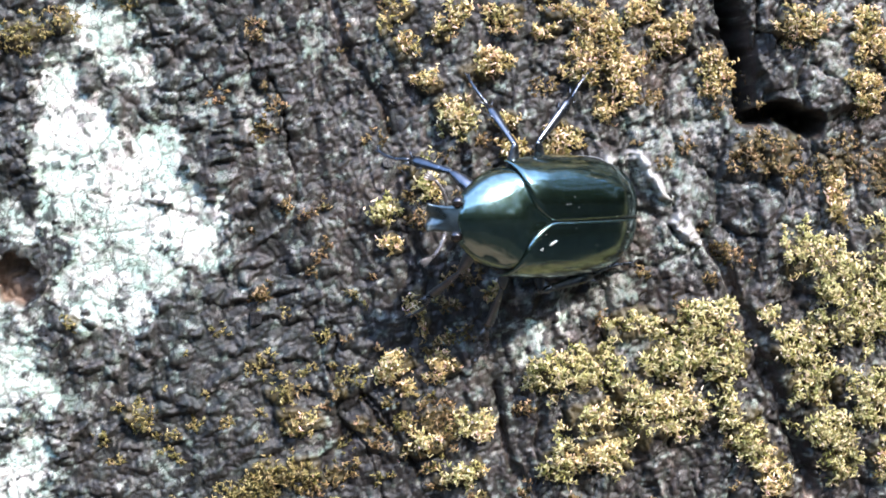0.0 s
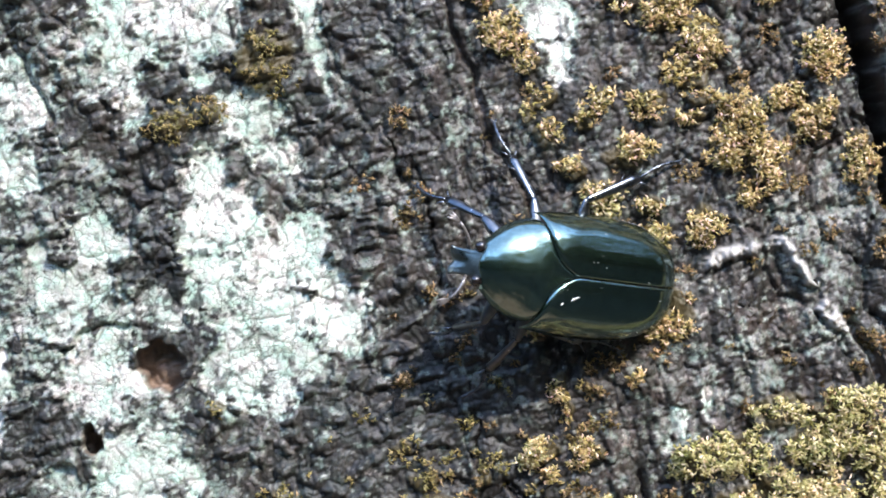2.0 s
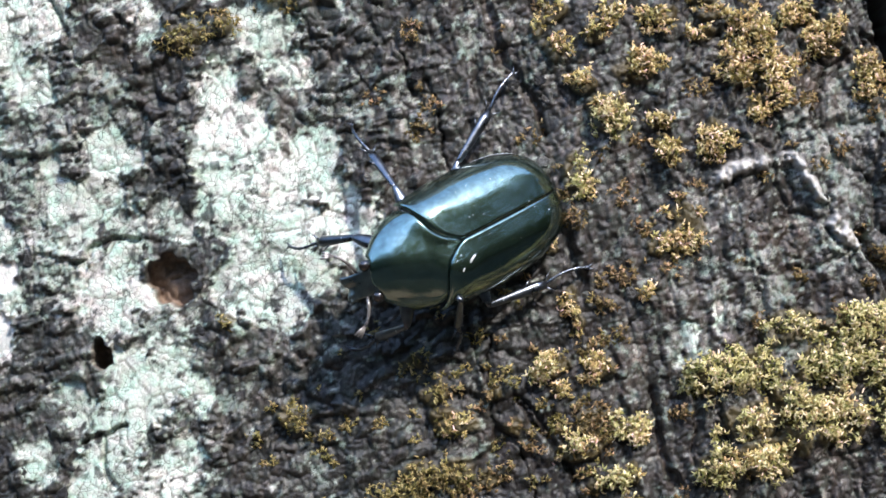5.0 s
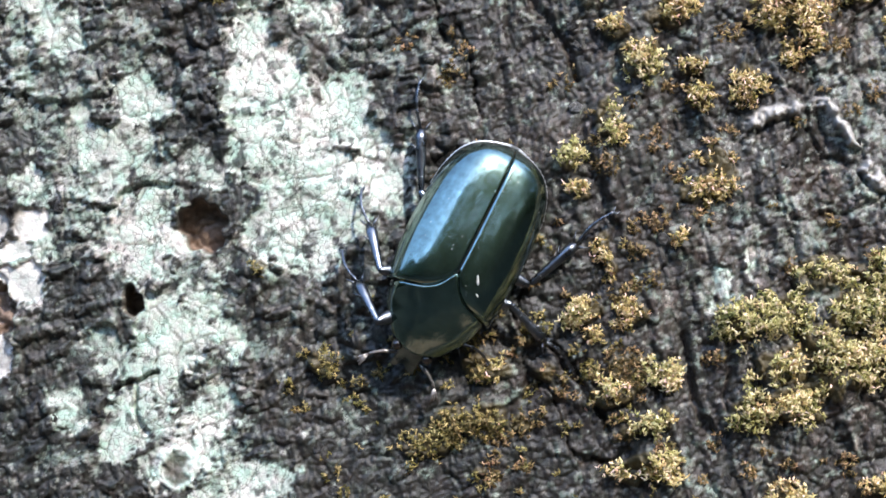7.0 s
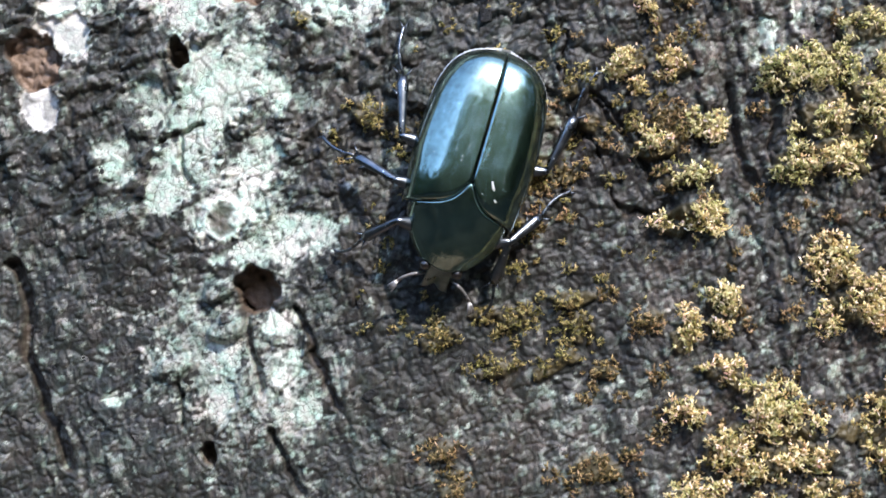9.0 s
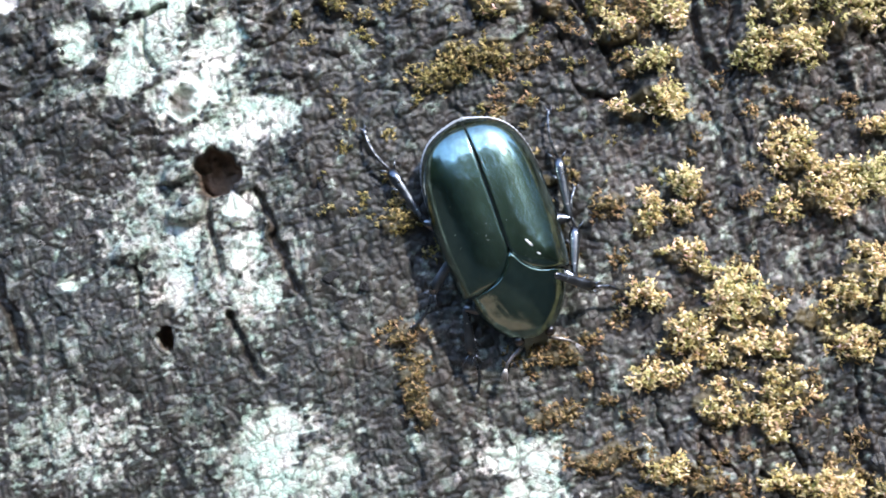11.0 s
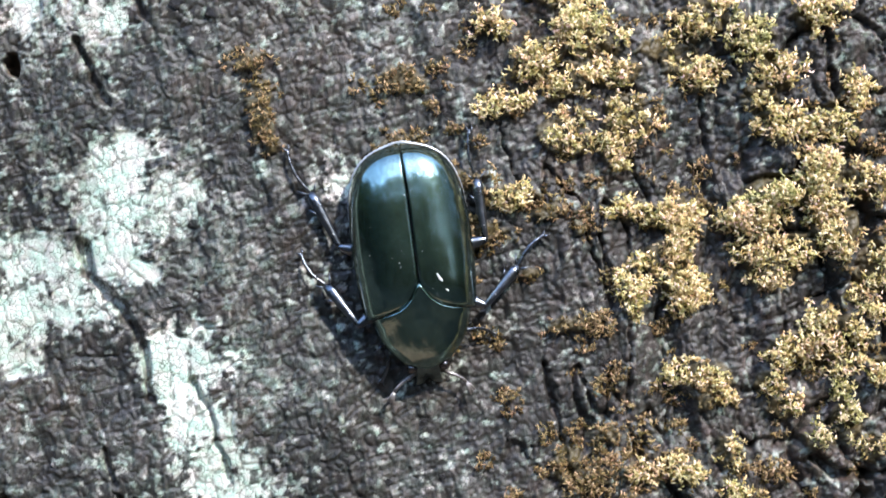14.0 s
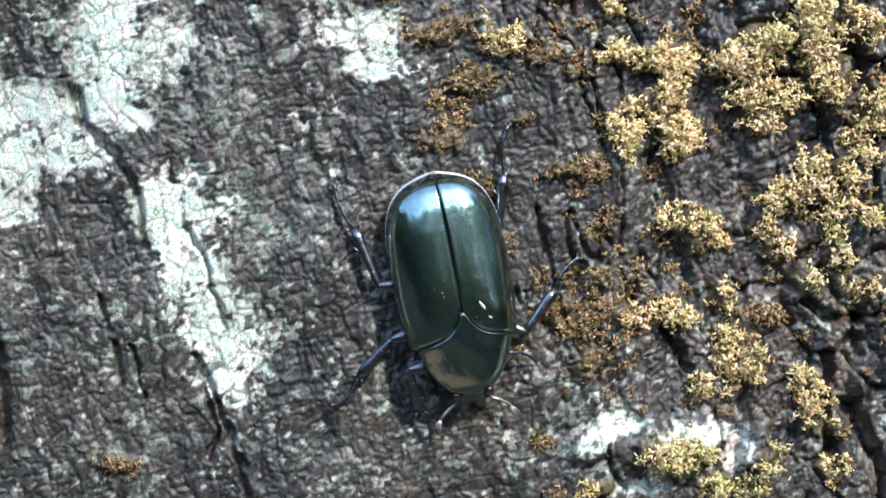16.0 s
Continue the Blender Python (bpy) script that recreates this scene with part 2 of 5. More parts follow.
LEAF_SCREEN = leafy(plain_material("unseen_leaves", [(0.3, (0.022, 0.034, 0.014)), (0.55, (0.045, 0.070, 0.028)), (0.75, (0.08, 0.11, 0.045))], 1.4, 0.6), 0.5, (1.2, 1.1, 0.6))
UNSEEN_WOODS = plain_material("unseen_woods", [(0.3, (0.010, 0.018, 0.007)), (0.55, (0.024, 0.042, 0.018)), (0.75, (0.045, 0.070, 0.028))], 1.4, 0.9)


# ---- mesh helpers ----
def grid_mesh(name, places, rows, columns, smooth=True):
    """A mesh from an array of places laid out in rows and columns."""
    me = bpy.data.meshes.new(name)
    idx = np.arange(rows * columns).reshape(rows, columns)
    quads = np.stack([idx[:-1, :-1], idx[:-1, 1:], idx[1:, 1:], idx[1:, :-1]], -1).reshape(-1, 4)
    fill_mesh(me, places.reshape(-1, 3), quads, smooth)
    return me


def fill_mesh(me, verts, quads, smooth=True):
    me.vertices.add(len(verts))
    me.vertices.foreach_set("co", np.ascontiguousarray(verts, np.float32).ravel())
    me.loops.add(quads.size)
    me.loops.foreach_set("vertex_index", np.ascontiguousarray(quads, np.int32).ravel())
    me.polygons.add(len(quads))
    me.polygons.foreach_set("loop_start", np.arange(0, quads.size, quads.shape[1], dtype=np.int32))
    me.polygons.foreach_set("use_smooth", np.full(len(quads), smooth))
    me.update(calc_edges=True)
    me.validate()


def part(name, bm, mat, parent, label=""):
    """Links a bmesh as one mesh object under a thing or part."""
    me = bpy.data.meshes.new(name)
    bmesh.ops.recalc_face_normals(bm, faces=bm.faces)
    for f in bm.faces:
        f.smooth = True
    bm.to_mesh(me)
    bm.free()
    me.materials.append(mat)
    ob = new(name, me)
    ob.parent = parent
    return tagged(ob, label)


# ---- noise in numpy ----
def hashed(i, j, seed):
    h = (i.astype(np.int64) * 374761393 + j.astype(np.int64) * 668265263 + seed * 1442695041) & 0x7FFFFFFF
    h = ((h ^ (h >> 13)) * 1274126177) & 0x7FFFFFFF
    return ((h ^ (h >> 16)) & 0xFFFFF) / float(0xFFFFF)


def value_noise(x, y, seed):
    i, j = np.floor(x), np.floor(y)
    u, v = x - i, y - j
    u, v = u * u * u * (u * (u * 6 - 15) + 10), v * v * v * (v * (v * 6 - 15) + 10)
    a, b = hashed(i, j, seed), hashed(i + 1, j, seed)
    c, d = hashed(i, j + 1, seed), hashed(i + 1, j + 1, seed)
    return (a + (b - a) * u) * (1 - v) + (c + (d - c) * u) * v


def fbm(x, y, seed, octaves=4):
    """Fractal noise from about -1 to 1."""
    total, weight = 0.0, 1.0
    for k in range(octaves):
        total = total + weight * (value_noise(x * 2 ** k + 7.3 * k, y * 2 ** k - 3.1 * k, seed + k) * 2 - 1)
        weight *= 0.5
    return total * 0.75


def cells(x, y, seed):
    """Nearest and second distance, a random number and a random tilt, of scattered cell centres."""
    ci, cj = np.floor(x), np.floor(y)
    f1, f2, who, slope = np.full(x.shape, 9.0), np.full(x.shape, 9.0), np.zeros(x.shape), np.zeros(x.shape)
    for di in (-1, 0, 1):
        for dj in (-1, 0, 1):
            i, j = ci + di, cj + dj
            ox, oy = x - i - 0.1 - 0.8 * hashed(i, j, seed), y - j - 0.1 - 0.8 * hashed(i, j, seed + 1)
            d = np.hypot(ox, oy)
            nearer = d < f1
            f2 = np.where(nearer, f1, np.minimum(f2, d))
            who = np.where(nearer, hashed(i, j, seed + 2), who)
            slope = np.where(nearer, ox * (hashed(i, j, seed + 3) - 0.5) + oy * (hashed(i, j, seed + 4) - 0.5), slope)
            f1 = np.where(nearer, d, f1)
    return f1, f2, who, slope


def step(x, a, b):
    t = np.clip((x - a) / (b - a), 0, 1)
    return t * t * (3 - 2 * t)


# ---- what grows on the bark, by patches: p, q, half widths across and along, millimetres ----
LICHEN_1 = [
    (-29.2, 98.7, 3.7, 3.7), (-18.0, 96.2, 3.1, 3.1), (-23.0, 95.3, 5.8, 5.1), (-7.8, 94.3, 2.0, 3.4),
    (-31.3, 92.3, 2.7, 4.7), (-47.9, 89.8, 5.8, 6.1), (-44.4, 89.7, 4.7, 4.1), (-22.2, 88.4, 1.5, 1.5),
    (19.9, 87.2, 3.1, 4.1), (-8.3, 87.2, 0.9, 4.1), (-31.5, 85.5, 1.9, 3.1), (-46.2, 82.0, 2.4, 3.4),
    (-17.6, 81.8, 3.1, 4.4), (19.9, 81.1, 1.5, 3.1), (19.1, 80.2, 0.8, 2.4), (-17.3, 79.8, 2.4, 3.4),
    (-15.8, 76.5, 2.4, 2.7), (-24.4, 75.9, 2.7, 3.1), (-39.9, 71.7, 3.1, 3.1), (-23.7, 69.6, 5.4, 3.7),
    (-26.7, 69.0, 3.4, 4.4), (-46.3, 68.2, 1.7, 4.1), (-44.8, 66.9, 2.7, 3.7), (-15.6, 65.8, 3.7, 3.7),
]

LICHEN_2 = [
    (-22.2, 65.2, 5.1, 5.1), (-42.5, 65.1, 4.1, 4.1), (-26.1, 64.8, 3.4, 3.4), (-53.8, 64.6, 2.4, 3.1),
    (-15.0, 63.2, 2.7, 2.7), (-24.9, 62.6, 5.8, 3.4), (-33.3, 61.3, 2.3, 2.8), (-39.9, 59.9, 3.1, 5.8),
    (-23.8, 59.4, 4.4, 4.1), (-20.0, 58.4, 7.5, 3.1), (-13.0, 57.7, 3.7, 3.7), (-10.9, 56.8, 2.6, 3.4),
    (-55.4, 56.7, 2.0, 4.1), (-43.7, 55.7, 2.4, 4.1), (-13.9, 55.0, 3.7, 2.2), (-21.9, 54.9, 4.7, 5.8),
    (-57.5, 54.7, 3.1, 4.1), (-38.4, 54.0, 2.4, 2.4), (-42.9, 53.9, 3.1, 3.4), (-12.0, 53.4, 1.8, 1.5),
    (-17.2, 51.7, 2.4, 1.8), (-23.7, 51.6, 6.0, 4.1), (-22.8, 48.9, 4.4, 2.7), (-37.9, 46.6, 2.7, 3.1),
]

LICHEN_3 = [
    (-41.6, 45.3, 3.7, 3.1), (-50.7, 43.9, 1.6, 1.4), (-41.6, 43.5, 4.1, 4.1), (-35.9, 42.7, 1.9, 1.9),
    (-49.6, 42.4, 1.9, 2.7), (-34.0, 41.2, 1.4, 1.9), (-44.4, 39.0, 4.4, 4.4), (-56.1, 37.3, 2.0, 2.7),
    (28.6, 36.2, 0.9, 2.0), (24.4, 35.0, 1.5, 2.0), (-46.9, 33.9, 5.1, 3.4), (-38.8, 33.8, 3.1, 4.1),
    (-51.3, 32.0, 2.0, 2.7), (22.7, 31.9, 1.4, 1.0), (-41.1, 28.7, 2.4, 3.1), (-44.7, 26.7, 3.4, 3.1),
    (-36.8, 23.9, 3.7, 2.4), (-32.8, 23.0, 2.7, 2.0), (-41.1, 22.4, 4.7, 1.6), (-40.5, 14.2, 3.4, 2.0),
    (-48.4, 10.6, 3.7, 2.7), (-62.1, 9.1, 1.9, 1.2), (-40.4, 8.2, 3.1, 3.1), (-49.7, 5.2, 2.7, 3.4),
]

LICHEN_4 = [
    (-38.5, 2.8, 2.4, 2.4), (-41.6, -13.9, 3.4, 2.8), (-42.2, -15.3, 3.1, 1.9), (-35.9, -20.0, 2.0, 1.9),
    (-44.0, -20.1, 4.1, 6.2), (-37.0, -20.2, 2.4, 3.7), (-12.9, -23.2, 3.1, 2.7), (-57.1, -23.3, 3.7, 2.6),
    (-46.4, -24.5, 3.1, 2.6), (-53.6, -25.1, 4.4, 1.9), (-48.0, -25.6, 3.1, 2.4), (-46.0, -26.3, 2.7, 2.7),
    (-12.4, -27.5, 2.7, 2.0), (-43.1, -27.6, 2.4, 1.9), (-52.1, -29.9, 3.4, 3.7), (-56.8, -30.0, 3.1, 3.7),
    (-58.5, -30.0, 3.7, 4.4), (-50.7, -31.0, 3.7, 2.4), (-62.2, -33.9, 1.9, 2.4), (-59.6, -35.8, 1.9, 1.9),
    (-41.1, -38.6, 3.4, 3.1), (-38.9, -40.5, 4.6, 4.2), (-39.7, -44.9, 2.8, 4.1), (-39.5, -47.1, 3.4, 4.3),
]

LICHEN_5 = [
    (-38.2, -53.8, 3.7, 3.7), (-37.5, -56.8, 3.1, 4.4), (-35.4, -57.2, 3.1, 3.1), (-37.4, -59.7, 3.1, 4.9),
    (-38.0, -61.7, 1.8, 3.1), (6.6, -78.0, 2.7, 2.0), (15.8, -80.8, 3.7, 1.5), (22.1, -84.5, 1.5, 2.7),
    (10.8, -85.9, 3.4, 1.2),
]

FAINT_1 = [
    (-46.5, 101.9, 4.1, 4.1), (-36.9, 94.9, 4.1, 2.7), (-47.3, 83.4, 4.1, 3.4), (-38.7, 78.1, 3.4, 3.4),
    (-44.8, 75.9, 4.1, 4.7), (6.6, 75.9, 2.0, 4.1), (-39.3, 74.8, 4.1, 4.1), (-14.6, 71.4, 3.1, 4.1),
    (-45.1, 71.2, 3.4, 3.4), (-8.7, 70.1, 1.7, 4.1), (-3.0, 69.8, 2.7, 4.1), (-34.1, 61.8, 2.0, 3.4),
    (-12.9, 61.2, 2.0, 3.4), (-16.5, 57.8, 3.4, 4.1), (42.9, 56.1, 2.7, 4.1), (43.9, 47.4, 2.7, 4.1),
    (27.2, 42.8, 2.7, 1.4), (34.1, 41.9, 4.1, 1.4), (44.6, 40.2, 3.4, 2.7), (-38.3, 39.2, 3.4, 4.1),
    (-30.4, 38.7, 2.0, 2.7), (28.8, 37.2, 2.3, 3.7), (-35.7, 37.1, 3.1, 3.4), (23.0, 33.2, 2.3, 2.3),
]

FAINT_2 = [
    (-40.2, 32.5, 3.4, 2.7), (-56.7, 30.7, 4.1, 2.7), (-37.6, 30.0, 4.1, 3.1), (-48.1, 18.2, 3.4, 2.7),
    (-34.4, 16.0, 3.4, 4.7), (-41.5, 12.7, 3.7, 3.7), (-49.6, 10.9, 5.1, 4.1), (-34.5, 6.2, 1.7, 3.4),
    (-39.6, 5.0, 3.7, 3.7), (-48.2, 4.4, 3.7, 3.7), (-49.6, -0.5, 4.1, 2.0), (-42.4, -0.6, 4.1, 2.7),
    (-5.9, -3.4, 2.4, 2.4), (-9.8, -5.4, 2.7, 1.4), (-50.4, -9.2, 3.4, 3.4), (-35.6, -15.1, 4.1, 3.4),
    (-30.3, -23.3, 2.7, 4.1), (-51.4, -26.6, 4.1, 3.4), (-15.3, -27.1, 3.4, 1.2), (-34.0, -27.4, 4.1, 4.1),
    (-35.8, -27.4, 2.0, 4.1), (-30.1, -30.0, 4.1, 4.1), (-26.2, -37.9, 4.1, 3.4), (-31.4, -38.5, 3.4, 2.7),
]

FAINT_3 = [
    (-23.4, -40.2, 1.5, 2.7), (-28.3, -43.4, 2.4, 3.4), (-24.7, -43.8, 2.4, 5.4), (-30.7, -45.4, 3.4, 4.7),
    (-34.1, -54.6, 3.4, 4.1), (-32.9, -62.1, 4.1, 3.4), (-28.0, -65.3, 2.7, 2.0), (-26.7, -75.7, 0.9, 3.1),
    (-6.2, -76.9, 1.4, 1.9), (8.2, -77.2, 4.1, 2.0), (2.8, -78.6, 3.4, 3.1), (15.9, -80.4, 3.4, 1.4),
    (22.1, -84.5, 1.2, 2.7),
]

GOLD_1 = [
    (12.4, 90.9, 1.7, 2.0), (29.6, 87.2, 2.7, 2.7), (13.9, 85.1, 2.0, 2.7), (33.2, 84.4, 3.4, 2.7),
    (46.2, 83.0, 2.0, 1.4), (15.8, 81.3, 1.4, 1.4), (36.9, 78.8, 2.7, 2.7), (17.0, 76.9, 1.7, 1.4),
    (34.3, 76.5, 3.4, 2.0), (15.0, 76.1, 1.0, 1.7), (23.4, 74.8, 1.4, 1.0), (51.5, 74.2, 2.7, 2.7),
    (21.3, 73.4, 1.4, 1.4), (28.9, 73.1, 2.0, 1.4), (34.3, 73.1, 1.4, 0.7), (17.0, 72.3, 1.4, 1.4),
    (38.4, 71.5, 2.7, 0.7), (33.3, 70.8, 1.4, 1.0), (39.6, 70.2, 2.0, 1.4), (45.6, 69.9, 2.7, 1.4),
    (25.1, 68.5, 1.4, 1.4), (18.1, 68.0, 1.4, 1.0), (50.5, 67.8, 1.4, 1.0), (25.3, 67.5, 2.7, 1.7),
]

GOLD_2 = [
    (19.0, 67.3, 1.4, 1.0), (40.9, 66.4, 1.4, 4.1), (48.0, 66.3, 2.0, 2.0), (37.0, 66.3, 2.4, 3.4),
    (20.5, 64.4, 2.7, 1.4), (63.7, 64.3, 3.4, 2.0), (41.4, 63.2, 2.0, 2.7), (26.7, 61.1, 1.4, 1.0),
    (72.1, 61.1, 2.0, 2.7), (52.7, 61.0, 2.0, 3.4), (38.8, 59.9, 1.7, 1.7), (26.7, 57.4, 1.4, 1.7),
    (32.5, 57.1, 2.0, 2.0), (70.8, 54.9, 2.0, 2.7), (16.1, 54.4, 0.7, 1.0), (9.6, 49.9, 1.0, 1.0),
    (26.3, 49.7, 1.7, 1.4), (26.8, 48.3, 1.8, 3.1), (25.5, 46.4, 1.4, 2.0), (23.6, 46.3, 1.4, 1.4),
    (64.5, 42.8, 1.0, 2.7), (11.0, 42.7, 1.0, 2.0), (20.2, 41.3, 1.0, 0.7), (11.5, 39.8, 0.7, 1.4),
]

GOLD_3 = [
    (6.7, 35.1, 2.7, 1.4), (-6.6, 34.7, 1.0, 1.0), (12.2, 33.7, 2.0, 1.4), (7.7, 32.3, 1.0, 1.0),
    (-6.1, 31.0, 2.0, 1.7), (-4.5, 30.5, 1.7, 1.4), (8.6, 25.3, 2.7, 1.4), (15.5, 25.2, 1.4, 1.4),
    (30.8, 23.4, 3.4, 2.0), (39.3, 23.1, 3.4, 1.7), (14.4, 20.5, 1.0, 1.4), (28.4, 19.0, 4.1, 2.0),
    (7.2, 15.6, 2.0, 1.0), (10.0, 15.1, 3.4, 1.4), (13.2, 14.3, 1.4, 1.4), (49.7, 10.9, 2.0, 3.4),
    (64.7, 9.9, 2.7, 2.7), (-5.4, 8.7, 2.7, 1.0), (37.2, 7.3, 2.7, 1.0), (26.1, 5.5, 2.7, 3.4),
    (13.3, 4.7, 1.4, 2.0), (7.5, 3.1, 1.4, 1.7), (12.0, 2.4, 1.4, 1.4), (6.6, 1.5, 1.4, 1.4),
]

GOLD_4 = [
    (29.5, 1.3, 3.4, 3.4), (25.4, 0.2, 2.0, 2.0), (23.9, -0.3, 2.0, 1.4), (31.9, -0.6, 2.0, 1.4),
    (30.1, -1.0, 2.7, 2.0), (10.2, -2.8, 2.0, 1.4), (11.2, -3.2, 2.0, 1.4), (40.5, -3.5, 1.4, 1.4),
    (12.4, -5.4, 2.0, 1.7), (51.7, -6.5, 2.0, 2.0), (5.3, -7.6, 2.0, 2.0), (4.2, -7.8, 2.0, 1.4),
    (32.8, -9.1, 2.7, 2.7), (15.1, -9.6, 3.4, 2.7), (30.9, -11.6, 3.4, 2.0), (10.4, -12.1, 3.4, 2.0),
    (17.3, -12.2, 4.1, 2.0), (8.7, -12.9, 2.7, 2.0), (26.8, -13.5, 3.4, 1.4), (45.0, -13.7, 3.4, 2.7),
    (24.5, -13.7, 2.7, 1.4), (26.9, -15.7, 2.7, 2.0), (17.0, -15.7, 4.1, 2.0), (14.5, -15.7, 3.4, 2.0),
]

GOLD_5 = [
    (12.7, -16.2, 3.4, 1.5), (19.2, -16.7, 2.7, 2.0), (4.4, -17.0, 2.7, 1.4), (28.9, -17.4, 2.7, 1.7),
    (28.6, -18.8, 2.7, 1.7), (38.6, -19.5, 3.4, 2.7), (19.0, -20.9, 2.7, 2.0), (11.2, -21.3, 3.4, 2.0),
    (35.8, -22.4, 2.7, 2.0), (19.0, -23.2, 3.4, 1.4), (12.6, -23.2, 2.0, 1.4), (47.9, -24.3, 2.0, 2.7),
    (17.3, -25.4, 2.0, 2.0), (37.2, -26.3, 4.1, 2.0), (17.6, -26.4, 2.0, 1.4), (44.3, -27.1, 2.7, 2.7),
    (3.2, -28.3, 2.0, 1.4), (41.8, -32.3, 3.4, 2.0), (17.0, -32.6, 2.7, 1.4), (20.6, -33.7, 4.7, 1.4),
    (23.8, -34.8, 2.7, 1.4), (35.6, -34.8, 2.7, 1.4), (46.6, -35.0, 2.7, 2.7), (30.0, -36.1, 2.0, 1.4),
]

GOLD_6 = [
    (28.7, -36.2, 2.0, 1.4), (23.6, -36.5, 2.0, 1.4), (40.9, -37.3, 2.7, 2.7), (32.1, -37.6, 3.4, 2.0),
    (20.8, -38.4, 2.7, 1.4), (19.5, -39.2, 2.7, 2.0), (41.7, -39.4, 3.4, 3.4), (31.9, -40.8, 3.4, 2.0),
    (40.8, -41.6, 2.0, 2.0), (37.5, -42.0, 4.1, 2.0), (21.7, -42.5, 2.0, 3.4), (15.9, -42.6, 2.0, 2.7),
    (33.1, -43.5, 3.4, 2.0), (22.5, -44.4, 2.7, 2.0), (33.3, -44.7, 2.7, 1.7), (46.6, -46.4, 2.7, 3.4),
    (44.5, -49.6, 2.0, 2.7), (37.6, -52.1, 2.0, 2.7), (34.7, -53.9, 4.1, 2.0), (18.7, -53.9, 2.0, 1.0),
    (20.5, -53.9, 2.7, 1.4), (40.8, -54.2, 2.7, 2.7), (39.6, -55.7, 3.4, 2.0), (24.8, -56.0, 2.0, 2.7),
]

GOLD_7 = [
    (30.5, -57.6, 1.4, 1.4), (44.2, -58.9, 2.0, 2.0), (31.9, -60.5, 2.0, 1.4), (23.8, -64.4, 2.0, 2.0),
    (12.8, -64.9, 2.0, 1.4), (17.7, -65.9, 2.7, 2.0), (41.0, -67.6, 1.4, 2.0), (23.0, -72.2, 2.0, 4.1),
    (25.5, -74.3, 2.0, 2.7), (18.8, -74.9, 1.4, 1.4), (31.9, -79.4, 2.0, 4.1), (32.1, -82.4, 2.7, 2.7),
    (3.1, -84.5, 2.7, 1.4), (33.0, -89.3, 2.0, 2.0),
]

GREEN_1 = [
    (-14.6, 88.3, 3.7, 3.7), (20.8, 62.8, 2.7, 2.4), (15.3, 57.0, 1.4, 2.7), (10.0, 53.6, 1.4, 1.4),
    (59.7, 37.4, 3.4, 2.7), (-24.0, 36.2, 1.7, 1.7), (5.9, 34.9, 1.7, 1.4), (69.7, 34.3, 2.7, 4.7),
    (63.3, 33.0, 3.4, 2.7), (36.7, 32.9, 4.1, 2.0), (43.7, 31.9, 4.7, 2.0), (53.1, 31.1, 1.4, 1.0),
    (30.2, 29.5, 4.1, 2.4), (24.4, 29.5, 2.0, 2.7), (40.8, 28.4, 4.7, 2.7), (66.0, 27.9, 4.1, 3.4),
    (60.5, 27.1, 2.7, 2.0), (47.0, 26.8, 2.7, 3.4), (55.1, 26.3, 2.7, 2.0), (14.6, 25.9, 2.4, 1.7),
    (34.4, 25.6, 2.0, 2.0), (-10.5, 25.3, 3.4, 2.0), (8.9, 25.2, 1.7, 1.0), (28.0, 22.9, 3.4, 2.0),
]

GREEN_2 = [
    (39.3, 21.5, 4.1, 2.7), (34.2, 21.4, 2.0, 2.7), (57.0, 20.7, 4.1, 2.7), (11.9, 20.3, 2.0, 1.4),
    (45.6, 19.9, 1.4, 2.7), (-9.7, 19.0, 1.0, 0.7), (24.3, 18.8, 2.7, 2.4), (30.7, 18.6, 2.7, 2.7),
    (64.6, 17.3, 3.4, 4.1), (47.9, 16.5, 1.7, 4.1), (10.8, 16.2, 2.4, 0.9), (57.4, 15.5, 3.4, 2.7),
    (58.7, 10.8, 2.7, 2.7), (12.6, 5.4, 1.7, 1.7), (35.2, 1.5, 2.7, 2.0), (16.2, -9.5, 2.7, 2.4),
    (36.0, -14.7, 3.4, 2.7), (41.7, -33.3, 2.7, 2.0), (35.4, -34.5, 4.1, 2.0), (38.9, -62.8, 1.7, 3.4),
    (34.8, -64.7, 2.0, 1.4), (10.9, -81.9, 2.0, 2.0), (15.0, -82.8, 3.4, 2.0), (25.4, -86.0, 2.7, 2.0),
]

GREEN_3 = [
    (18.4, -88.0, 2.0, 1.4), (22.6, -89.0, 2.0, 1.4),
]

BROWN_1 = [
    (-21.9, 83.4, 1.4, 1.7), (-26.5, 83.0, 3.4, 2.4), (55.3, 52.0, 2.0, 2.0), (58.5, 49.9, 3.4, 2.7),
    (-29.6, 48.9, 1.4, 1.0), (66.1, 46.7, 4.1, 2.7), (71.6, 44.0, 2.7, 3.4),
    (-8.5, 38.6, 2.0, 1.7), (-24.0, 36.9, 2.4, 1.7), (-7.1, 34.2, 1.7, 1.7),
    (-0.7, 33.3, 1.4, 1.0), (1.1, 29.0, 2.0, 1.4), (11.2, 27.0, 3.4, 2.7), (-7.4, 25.1, 4.1, 2.0),
    (-11.0, 24.4, 4.1, 2.0), (-14.0, 23.7, 4.1, 2.0), (-2.6, 23.6, 2.0, 1.4), (9.7, 20.2, 2.7, 1.4),
    (-15.7, 9.2, 2.7, 1.4), (-12.5, 8.0, 3.4, 2.0), (-21.6, 7.7, 2.7, 1.4), (-6.0, 5.2, 2.7, 2.7),
]

